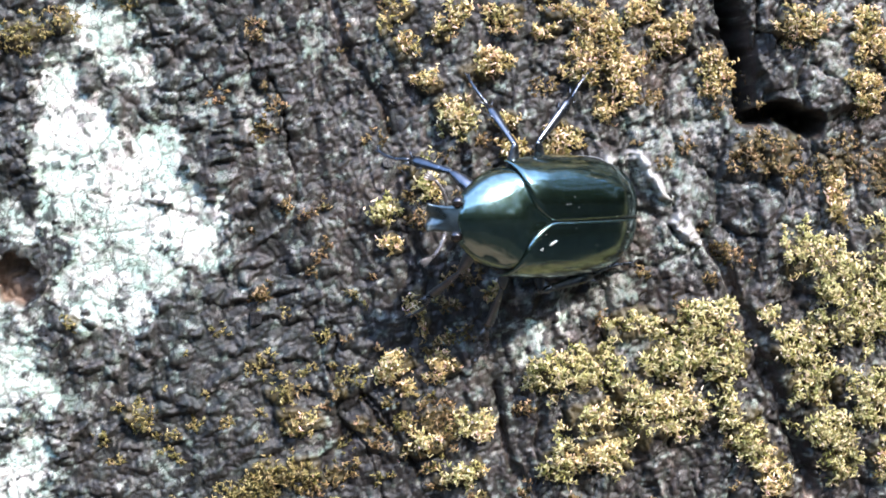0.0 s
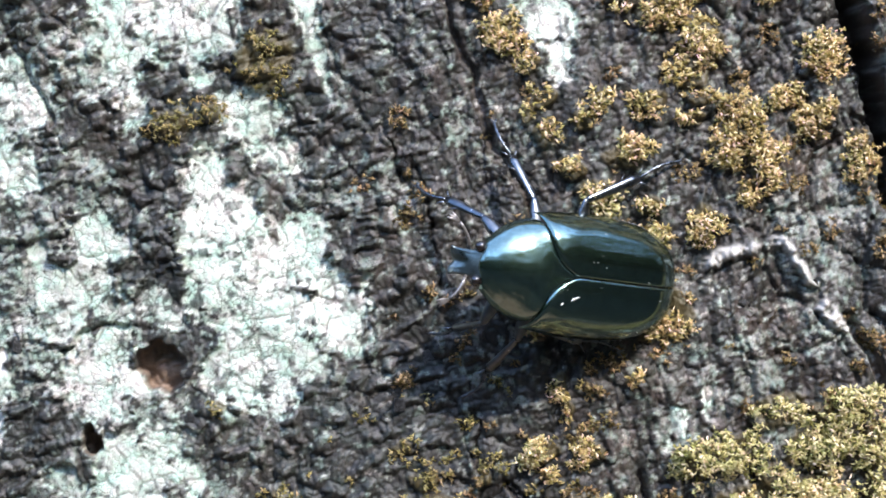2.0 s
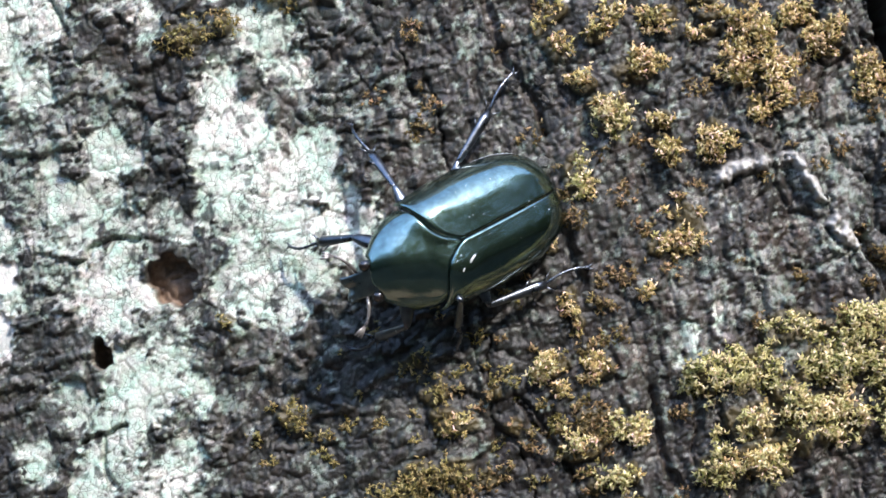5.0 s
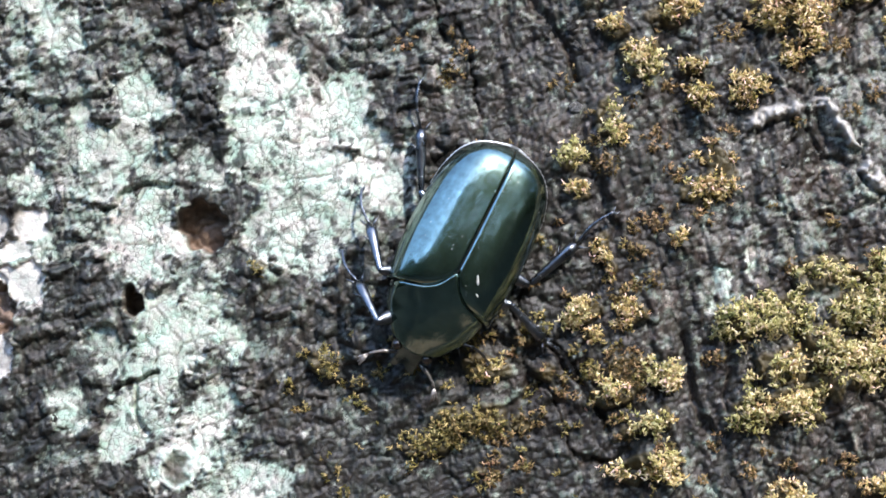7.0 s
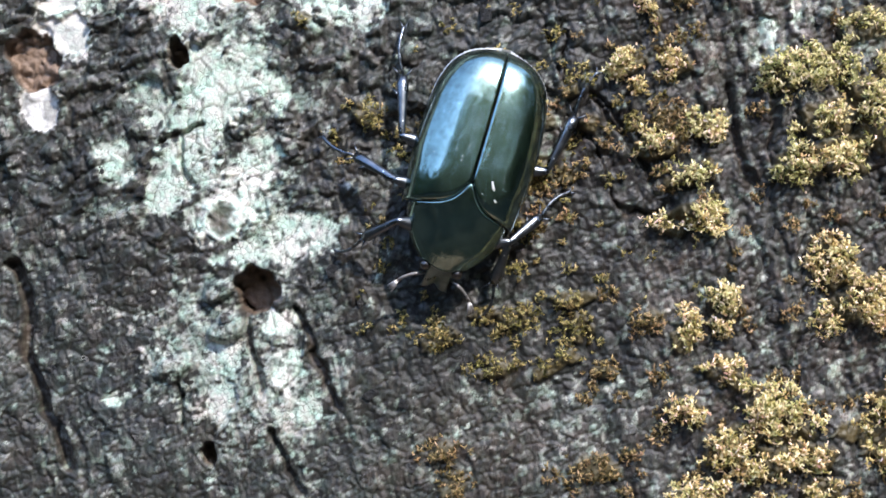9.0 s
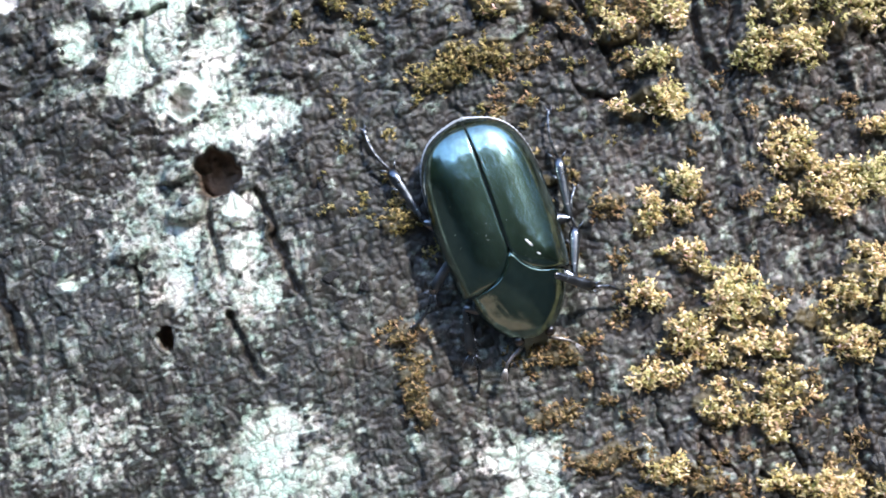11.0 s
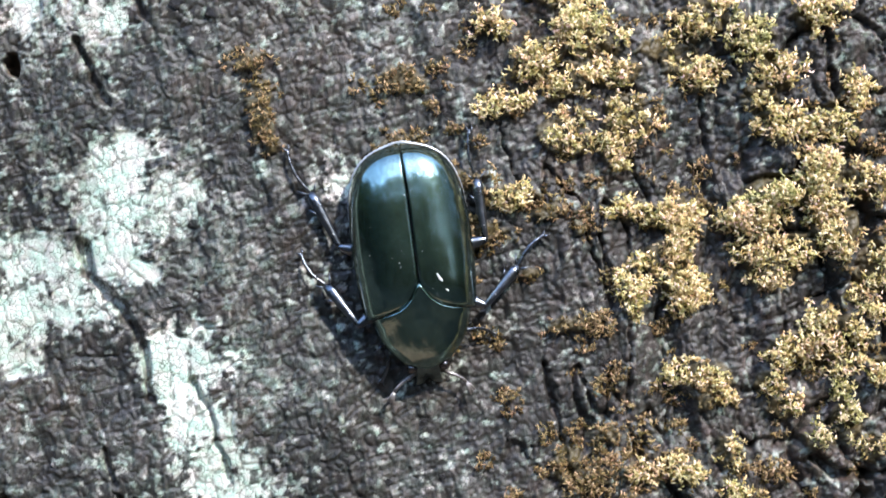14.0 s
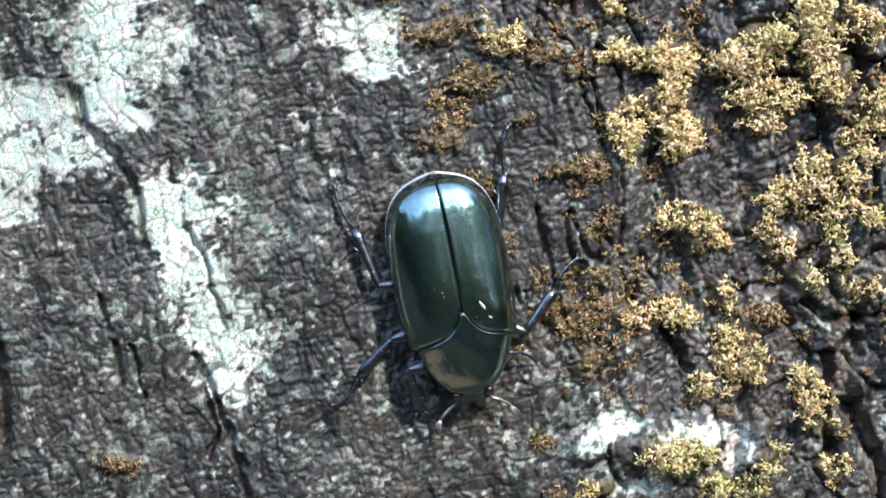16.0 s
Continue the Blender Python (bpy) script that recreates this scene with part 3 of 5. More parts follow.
BROWN_2 = [
    (3.4, 4.3, 2.7, 1.4), (-15.7, 2.9, 3.4, 1.4), (-7.4, 2.0, 2.0, 1.0), (-9.7, 1.6, 2.7, 1.0),
    (-3.7, -0.1, 2.0, 1.4), (-24.6, -5.7, 2.7, 1.4), (-24.1, -10.5, 2.2, 2.4), (-7.6, -11.7, 4.1, 2.0),
    (-24.7, -13.6, 1.5, 3.2), (-23.9, -16.2, 1.2, 2.0), (-9.2, -19.0, 4.1, 1.7), (-5.7, -25.3, 4.1, 2.0),
    (-2.5, -25.4, 4.1, 2.0), (5.1, -28.7, 2.7, 1.4), (7.7, -30.3, 2.7, 1.4), (-1.9, -32.5, 4.1, 1.7),
    (11.3, -32.8, 2.0, 2.0), (3.1, -38.1, 2.0, 0.7), (-6.1, -38.2, 4.1, 1.7), (6.7, -44.5, 2.7, 1.4),
    (11.3, -46.3, 1.4, 1.7), (22.4, -56.9, 2.7, 2.0), (8.9, -59.6, 2.7, 1.4), (4.2, -61.5, 2.7, 2.7),
]

BROWN_3 = [
    (6.5, -64.2, 3.4, 2.7), (6.2, -69.2, 4.1, 2.0), (-53.8, -69.3, 2.7, 1.7),
]

CRACKS_UPPER = [
    (1.45, 9.0, [(55.0, 84.0), (56.4, 72.7), (56.6, 66.4), (56.4, 60.8), (56.0, 55.7), (59.7, 53.9), (63.7, 51.4)]),  # black furrow
    (1.10, 2.2, [(47.5, 42.8), (49.2, 37.1), (50.7, 30.2), (51.0, 24.4), (52.0, 18.3), (54.4, 8.2)]),  # lower furrow
    (0.55, 1.3, [(7.0, 96.2), (8.4, 88.4), (9.5, 80.6), (10.5, 72.8), (12.2, 67.6), (12.5, 62.7)]),  # brown crack
    (0.40, 1.2, [(1.8, 32.0), (4.5, 28.6), (6.4, 24.6), (7.1, 20.8)]),  # short crack
    (0.60, 1.6, [(-49.2, -23.2), (-49.2, -27.4), (-46.4, -30.8), (-44.8, -37.5)]),  # left crack
    (0.45, 1.2, [(-39.1, -41.9), (-37.0, -46.9), (-37.1, -55.4)]),  # lichen crack
    (0.70, 1.5, [(-48.3, -23.7), (-48.2, -27.9), (-45.0, -32.8), (-44.8, -38.5), (-45.1, -43.4)]),  # mid crack
    (0.60, 1.5, [(-45.3, 16.3), (-44.3, 9.7), (-43.7, 5.7)]),  # upper crack
    (0.60, 1.5, [(-37.7, 15.3), (-37.0, 11.0), (-36.2, 5.2), (-35.2, 2.5)]),  # side crack
    (0.50, 1.4, [(-44.2, 1.2), (-42.6, -2.7), (-41.6, -6.4)]),  # low crack
]
CRACKS_LOWER = [
    (0.40, 1.2, [(3.2, -49.0), (3.3, -54.0), (3.9, -59.8), (4.2, -63.4)]),  # thin crack
    (0.50, 1.3, [(-41.6, -58.1), (-40.3, -63.4), (-39.1, -70.9), (-39.0, -76.7)]),  # grain crack
    (1.00, 2.2, [(-72.1, 27.2), (-70.9, 21.6), (-72.5, 16.9), (-71.9, 11.1), (-70.5, 1.5)]),  # edge furrow
    (1.60, 2.4, [(45.3, -37.6), (45.3, -45.4), (42.2, -49.8)]),  # right furrow
    (1.80, 2.6, [(38.3, -73.6), (36.4, -79.7), (38.0, -86.8), (38.8, -94.4)]),  # corner furrow
    (0.50, 1.2, [(17.9, 29.5), (18.2, 24.4), (19.6, 17.6)]),  # moss crack
    (0.50, 1.2, [(-43.3, 97.7), (-42.5, 92.0), (-41.4, 86.3)]),  # high crack
    (0.45, 1.1, [(1.9, 32.9), (5.0, 29.5), (6.4, 25.0)]),  # middle line
    (0.40, 1.0, [(9.1, 79.5), (10.1, 71.7), (12.4, 65.0)]),  # top line
]

CRACKS_MORE = [
    (0.45, 1.3, [(-51.4, -48.5), (-51.7, -50.9), (-51.5, -53.1)]),  # upright split
    (0.55, 1.4, [(-51.5, -54.8), (-51.6, -57.4), (-51.2, -60.1)]),  # upright split
    (0.40, 1.2, [(-49.5, -55.3), (-48.9, -58.4), (-48.8, -61.8)]),  # thin split
    (0.80, 1.8, [(-65.1, -52.5), (-65.6, -57.6), (-67.3, -64.2)]),  # dark gap
    (0.50, 1.4, [(-41.6, -59.9), (-41.3, -63.8), (-41.1, -67.7), (-43.2, -71.2)]),  # grain split
    (0.45, 1.3, [(-39.3, -67.2), (-39.0, -69.8), (-38.3, -72.5)]),  # grain split
    (0.40, 1.2, [(-55.2, 9.0), (-55.2, 6.0), (-55.2, 3.5)]),  # thin split
    (0.35, 1.0, [(-49.6, 37.9), (-47.0, 38.3), (-43.9, 39.2)]),  # branching crack
    (0.40, 1.0, [(-47.0, 38.2), (-47.2, 35.3), (-46.4, 31.6)]),  # branching crack
    (0.35, 0.9, [(-45.8, 59.7), (-42.9, 61.3), (-40.4, 61.0), (-37.8, 59.6)]),  # branching crack
    (0.60, 1.8, [(15.2, -66.6), (15.7, -69.8), (17.0, -73.3)]),  # moss gap
    (0.90, 2.4, [(34.2, -67.3), (35.6, -69.4), (40.3, -71.4)]),  # plate gap
    (0.90, 2.4, [(35.1, -74.3), (34.0, -81.3), (32.7, -88.8)]),  # plate gap
    (0.40, 1.3, [(6.6, -80.0), (6.2, -83.1), (6.7, -86.4)]),  # plate gap
    (0.45, 1.5, [(19.9, -79.0), (20.0, -81.2), (19.9, -84.0)]),  # plate gap
]

# darker bark with less thin crust; the (5.6, 43.0) patch paints the beetle's shade
DARK = [(-12.0, 20.0, 26, 11), (2.0, -33.0, 15, 9), (36.0, -30.0, 14, 10), (-28.0, -60.0, 8, 10), (-24.6, 29.5, 9, 10), (-21.6, -38.0, 10, 8), (5.6, 43.0, 15, 11), (-18.0, 26.0, 8, 8), (31.0, -49.0, 11, 8), (-30.0, 70.0, 3.5, 14), (-22.0, 8.0, 7, 8), (-6.9, 2.0, 9, 7), (-8.3, 14.4, 7, 6), (0.6, 29.8, 9, 8), (-22.1, 33.3, 8, 7), (-21.1, -24.3, 5, 6)]
# thin pale crust round and between the thick lichen
VEIL = [(44.1, 48.8, 4, 5), (24.0, 34.4, 3, 4), (35.0, 36.9, 4, 2.5), (68.7, 60.3, 4, 6), (46.0, 50.5, 4, 5), (36.2, 31.5, 3, 4), (50.5, 57.9, 3, 5), (-41.2, 27.2, 6, 9), (-49.5, 11.6, 8, 9), (-41.9, 4.4, 4, 8), (-66.1, -10.1, 9, 6), (-46.8, -15.5, 6, 4), (-46.1, 88.7, 5, 9), (-47.8, 63.3, 6, 10), (-37.9, 51.4, 5, 6), (-51.5, 77.4, 4, 8), (-33.9, 92.9, 5, 6), (-39.2, 44.9, 6, 8)]
BARE = [(-57.1, 53.7, 2.3, 2.3), (-59.5, 54.2, 1.8, 1.2), (-55.5, 59.6, 2.3, 1.8), (-58.2, 57.4, 2.7, 1.2), (-63.2, 45.3, 2.2, 2.4), (-60.3, 60.7, 2.0, 2.0)]

# ---- the bark sheet that the camera passes ----
PITCH = 0.2
P0, P1, Q0, Q1 = -88.0, 80.0, -103.0, 114.0
COLUMNS, ROWS_N = int((P1 - P0) / PITCH) + 1, int((Q1 - Q0) / PITCH) + 1
PG, QG = np.meshgrid(np.linspace(P0, P1, COLUMNS), np.linspace(Q0, Q1, ROWS_N))


def patch_field(patches, warp=1.0, base=-1.0):
    """One at the middle of a patch, nought at its rim, falling outside."""
    field = np.full(PG.shape, base)
    for p, q, a, b in patches:
        c0, c1 = (int(np.clip((v - P0) / PITCH, 0, COLUMNS)) for v in (p - 1.6 * a - 1, p + 1.6 * a + 1))
        r0, r1 = (int(np.clip((v - Q0) / PITCH, 0, ROWS_N)) for v in (q - 1.6 * b - 1, q + 1.6 * b + 1))
        if c1 > c0 and r1 > r0:
            s = np.s_[r0:r1, c0:c1]
            d = 1 - ((WP[s] - p) / a) ** 2 - ((WQ[s] - q) / b) ** 2
            field[s] = np.maximum(field[s], d)
    return field


def crack_depth(cracks):
    """Depth of long cracks and furrows that wander along the grain."""
    depth = np.zeros(PG.shape)
    for width, deep, line in cracks:
        near = np.full(PG.shape, 99.0)
        for (pa, qa), (pb, qb) in zip(line[:-1], line[1:]):
            m = 4 * width + 2
            c0, c1 = (int(np.clip((v - P0) / PITCH, 0, COLUMNS)) for v in (min(pa, pb) - m, max(pa, pb) + m))
            r0, r1 = (int(np.clip((v - Q0) / PITCH, 0, ROWS_N)) for v in (min(qa, qb) - m, max(qa, qb) + m))
            if c1 <= c0 or r1 <= r0:
                continue
            s = np.s_[r0:r1, c0:c1]
            ax, ay, bx, by = WP[s] - pa, WQ[s] - qa, pb - pa, qb - qa
            k = np.clip((ax * bx + ay * by) / (bx * bx + by * by + 1e-9), 0, 1)
            near[s] = np.minimum(near[s], np.hypot(ax - k * bx, ay - k * by))
        depth = np.maximum(depth, deep * (1 - step(near, 0.35 * width, 1.15 * width)))
    return depth


def hole(p, q, a, b, lobes, seed):
    """One inside a ragged insect hole, nought outside."""
    dp, dq = (PG - p) / a, (QG - q) / b
    ang = np.arctan2(dq, dp)
    edge = 1 + 0.09 * np.sin(lobes * ang + seed) + 0.07 * np.sin((lobes + 3) * ang + 2 * seed) + 0.10 * fbm(PG / 1.2, QG / 1.2, 300 + seed, 2) * 1.6
    return 1 - step(np.hypot(dp, dq) / edge, 0.90, 1.06)


WP = PG + 0.55 * fbm(PG / 2.2, QG / 2.2, 11, 3) + 0.9 * fbm(PG / 9, QG / 9, 12, 2)
WQ = QG + 0.55 * fbm(PG / 2.2, QG / 2.2, 21, 3) + 0.9 * fbm(PG / 9, QG / 9, 22, 2)

LICHEN_FIELD = patch_field([(p, q, (0.75 if 0 < q < 17 else 1.35 if q < 5 else 1.1) * a, (0.8 if 0 < q < 17 else 1.05) * b) for p, q, a, b in LICHEN_1 + LICHEN_2 + LICHEN_3 + LICHEN_4 + LICHEN_5])
FAINT_FIELD = patch_field(FAINT_1 + FAINT_2 + FAINT_3)
GOLD_FIELD = patch_field(GOLD_1 + GOLD_2 + GOLD_3 + GOLD_4 + GOLD_5 + GOLD_6 + GOLD_7)
GREEN_FIELD = patch_field(GREEN_1 + GREEN_2 + GREEN_3)
BROWN_FIELD = patch_field(BROWN_1 + BROWN_2 + BROWN_3)


def bark_sheet():
    """Heights and surface masks of the bark, on the sheet's grid."""
    f1, f2, who, tilt = cells(WP / 0.80, WQ / 0.84, 5)
    c1, c2, tile, _ = cells(WP / 1.75, WQ / 1.95, 25)
    g1, g2, lump, lean = cells(WP / 2.7 + 3, WQ / 1.7, 8)
    k1, k2, plate, slant = cells(WP / 3.2, WQ / 4.6, 15)
    v1, v2, shred, bend = cells(WP / 1.05, WQ / 2.7, 75)
    shaggy = step(PG + 8 * fbm(PG / 20, QG / 20, 19, 2), -10.0, 10.0)
    knobbly = step(QG + 0.25 * PG + 12 * fbm(PG / 25, QG / 25, 18, 2), 2.0, 30.0)
    n_mid = fbm(WP / 4, WQ / 6, 31, 4)
    n_fine = fbm(PG / 0.9, QG / 0.9, 41, 3)
    fleck = fbm(PG / 0.75, QG / 0.5, 46, 3)
    ragged = 0.45 * fleck + 0.55 * fbm(PG / 2.6, QG / 3.2, 51, 4) + 0.35 * (who - 0.5)
    # short level ripples on the smooth lower bark away from the moss
    rippled = (1 - shaggy) * step(-QG - 0.3 * PG + 8 * fbm(PG / 15, QG / 15, 17, 2), 8.0, 30.0)
    # each small scale of the bark carries more or less of the crust
    strong = step(LICHEN_FIELD + 0.18 * step(-QG, -20, 10) + ragged * 1.1 + 0.9 * (who - 0.5), -0.30, 0.42)
    strong *= 1 - 0.85 * step(fbm(PG / 1.5, QG / 1.5, 61, 3) + 0.35 * (who - 0.5), 0.46, 0.64)
    # the crust is thinner and greyer at its rim, and split by fine cracks
    crazed = (1 - step(c2 - c1, 0.02, 0.12)) * step(fbm(PG / 4.5, QG / 4.5, 66, 2), -0.10, 0.40)
    crazed = np.maximum(crazed, 1 - step(k2 - k1, 0.01, 0.07))
    strong *= (1 - 0.70 * crazed) * (0.90 + 0.10 * step(f2 - f1, 0.02, 0.12)) * (0.70 + 0.30 * step(LICHEN_FIELD + 0.6 * fbm(PG / 6, QG / 9, 68, 3), -0.35, 0.40)) * (0.90 + 0.1 * tile)
    weak = step(np.maximum(FAINT_FIELD, LICHEN_FIELD * 0.8 + 0.2) * 0.8 + 1.1 * fleck + ragged * 0.7 + (who - 0.6) * 0.7, 0.05, 0.75) * 0.36 * (0.5 + 0.5 * step(f2 - f1, 0.02, 0.14))
    weak *= 1 - 0.7 * step(patch_field(DARK) + 0.5 * ragged, -0.4, 0.5)
    weak *= 1 - 0.45 * rippled
    veil = step(patch_field(VEIL) * 0.9 + 0.9 * fleck + ragged * 0.8 + (who - 0.55) * 0.8, -0.05, 0.75) * (0.50 - 0.22 * step(PG, 0.0, 20.0)) * (0.45 + 0.55 * step(f2 - f1, 0.02, 0.14))
    weak = np.maximum(weak, veil)
    # random pale scales; they also paint the tiny glints of the bark
    spots = 0.20 * step(who + 0.25 * n_mid, 0.90, 1.0)
    lichen = np.maximum(np.maximum(strong, weak), spots)
    rough = 1 - 0.80 * step(LICHEN_FIELD + ragged, -0.2, 0.2)
    streak = fbm(WP / 0.55, WQ / 2.6, 55, 3)
    ripple = fbm(WP / 2.6, WQ / 0.62, 56, 3)
    h = 1.2 * fbm(PG / 14, QG / 34, 71, 3) + 0.26 * n_mid * rough + (0.10 * streak + 0.10 * rippled * ripple) * rough + 0.05 * n_fine
    h += (0.14 * step(f2 - f1, 0.0, 0.24) + 0.09 * (who - 0.5) + 0.13 * tilt) * (0.05 + 0.95 * rough)
    h -= 0.16 * crazed * (1 - rough) + 0.20 * (1 - step(c2 - c1, 0.02, 0.13)) * rough
    # rounded, curled scales in the dark bands between the lichen
    scale = np.sqrt(np.clip((g2 - g1) / 0.55, 0, 1)) * step(lump, 0.52, 0.66)
    h += rough * (0.10 + 0.90 * knobbly) * (1 - 0.80 * shaggy) * (0.85 * scale + 0.22 * lean)
    # upright shreds and flakes on the other side
    h += rough * shaggy * (0.28 * np.sqrt(np.clip((v2 - v1) / 0.5, 0, 1)) + 0.32 * bend + 0.30 * (shred - 0.5))
    h += rough * (0.20 * step(k2 - k1, 0.0, 0.07) + 0.18 * (plate - 0.5) + 0.20 * slant)
    ribs = fbm(WP / 3.6, WQ / 24, 37, 3)
    h += 1.15 * step(PG, -8.0, 20.0) * ribs + 0.28 * fbm(WP / 1.6, WQ / 9, 39, 2) * rough
    # thick, uneven plates with deep gaps on the far side of the moss
    t1, t2, thick, lay = cells(WP / 6.5, WQ / 8.0, 85)
    craggy = step(PG + 6 * fbm(PG / 12, QG / 12, 86, 2), 24.0, 40.0) * (0.45 + 0.55 * step(-QG, -10.0, 30.0))
    h += craggy * (1.5 * step(t2 - t1, 0.0, 0.16) + 1.3 * (thick - 0.5) + 1.6 * lay)
    moss = np.maximum(np.maximum(GOLD_FIELD, GREEN_FIELD), BROWN_FIELD * 0.8 - 0.25)
    mossy = step(moss + 0.5 * ragged, -0.1, 0.35)
    h += 0.7 * mossy
    # raised bark plate beside the black furrow, knob, scale, ridge
    edge = np.interp(QG, [52.0, 54.5, 60.0, 75.0, 110.0], [64.6, 60.6, 57.9, 56.0, 52.8]) + 0.7 * n_mid
    h += 2.2 * step(WP - edge, -0.5, 0.9) * step(QG + 0.8 * n_mid, 52.4, 54.0)
    for p, q, a, b, up in ((11.3, 16.8, 2.6, 1.7, 1.9), (-37.1, 9.9, 0.85, 1.8, 0.9), (37.3, 35.8, 1.5, 1.1, 1.1), (14.5, -82.0, 8.0, 4.2, 2.0), (24.0, -84.5, 2.4, 3.8, 1.8), (4.5, -79.0, 3.6, 2.4, 1.4), (-47.2, 18.6, 1.9, 1.5, 1.2), (-47.5, 14.2, 2.4, 2.0, 1.3), (-55.0, 11.0, 2.6, 1.6, 1.1)):
        h += up * step(1 - ((WP - p) / a) ** 2 - ((WQ - q) / b) ** 2, 0.0, 0.7)
    ridge = np.full(PG.shape, 99.0)
    line = ((31.7, 52.6), (36.9, 52.5), (41.3, 52.9), (43.5, 50.0), (44.4, 45.6), (46.5, 41.0))
    for (pa, qa), (pb, qb) in zip(line[:-1], line[1:]):
        k = np.clip(((PG - pa) * (pb - pa) + (QG - qa) * (qb - qa)) / ((pb - pa) ** 2 + (qb - qa) ** 2), 0, 1)
        ridge = np.minimum(ridge, np.hypot(WP - pa - k * (pb - pa), WQ - qa - k * (qb - qa)))
    h += 1.3 * (1 - step(ridge + 0.3 * fleck, 0.2, 1.1))
    crest = 0.6 * (1 - step(ridge + 0.3 * fleck, 0.3, 1.0))
    # a round lichen with a fuzzy brown heart and a pale rim
    ring = np.hypot((WP + 44.7) / 1.25, WQ - 26.8) + 0.9 * fbm(PG / 1.5, QG / 1.5, 65, 3)
    heart, band = 1 - step(ring, 1.2, 1.9), step(ring, 1.2, 1.9) * (1 - step(ring, 2.3, 2.8))
    lichen = np.maximum(lichen * (1 - 0.75 * heart), band)
    h += 0.35 * band + 0.2 * heart * fleck
    mossy = np.maximum(mossy, 0.45 * heart)
    # cracks and holes
    cracks = np.maximum(np.maximum(crack_depth(CRACKS_UPPER), crack_depth(CRACKS_LOWER)), crack_depth(CRACKS_MORE))
    splits = (1 - step(np.abs(fbm(WP / 8, WQ / 42, 97, 3)), 0.004, 0.045)) * step(fbm(PG / 14, QG / 18, 98, 2), -0.1, 0.25)
    cracks = np.maximum(cracks, 1.3 * splits * step(PG, -12.0, 4.0) * rough)
    h -= cracks
    holes = np.maximum(hole(-35.0, 55.0, 2.8, 3.2, 5, 1), hole(-42.2, 18.0, 2.75, 2.75, 3, 2))
    holes = np.maximum(holes, hole(-45.3, 48.1, 1.2, 1.8, 3, 3))
    holes = np.maximum(holes, hole(-52.6, -0.4, 0.9, 1.5, 3, 5))
    star = hole(-35.0, 55.0, 2.8, 3.2, 5, 1)
    cavity = hole(-62.7, 51.1, 3.3, 3.9, 4, 4)
    h -= (5.0 - 1.4 * star) * holes + 2.4 * cavity * (1 - holes)
    wood = np.maximum(np.maximum(step(cracks, 0.5, 1.6) * 0.2, holes), cavity)
    lichen = lichen * (1 - wood)
    # smooth bare places where the outer bark has come off
    bare = step(patch_field(BARE) + 0.75 * ragged, -0.15, 0.05)
    h = h * (1 - 0.75 * bare) - 0.4 * bare
    bare *= 1 - 0.5 * step(fbm(PG / 1.6, QG / 1.6, 63, 3), -0.1, 0.3)
    bare = np.maximum(bare, crest)
    lichen, wood = lichen * (1 - 0.6 * bare), np.maximum(wood * (1 - bare), 0)
    # the sheet's rim sinks into the trunk behind it
    rim = np.minimum(np.minimum(PG - P0, P1 - PG), np.minimum(QG - Q0, Q1 - QG))
    h -= np.median(h)
    h -= 10.0 * (1 - step(rim, 0.0, 6.0))
    dark = step(patch_field(DARK) + 0.5 * ragged, -0.4, 0.5)
    tone = 0.40 - 0.21 * np.maximum(1 - step(f2 - f1, 0.02, 0.17), 1 - step(c2 - c1, 0.02, 0.13)) + 0.16 * rippled * ripple - 0.20 * dark + 0.18 * (who - 0.5) + 0.20 * n_mid + 0.14 * (plate - 0.5) + 0.12 * streak + 0.16 * fbm(WP / 1.8, WQ / 12, 58, 3) + shaggy * (0.40 * step(shred + 0.15 * fleck, 0.80, 0.98) - 0.05)
    return h, lichen, wood, mossy, tone, bare


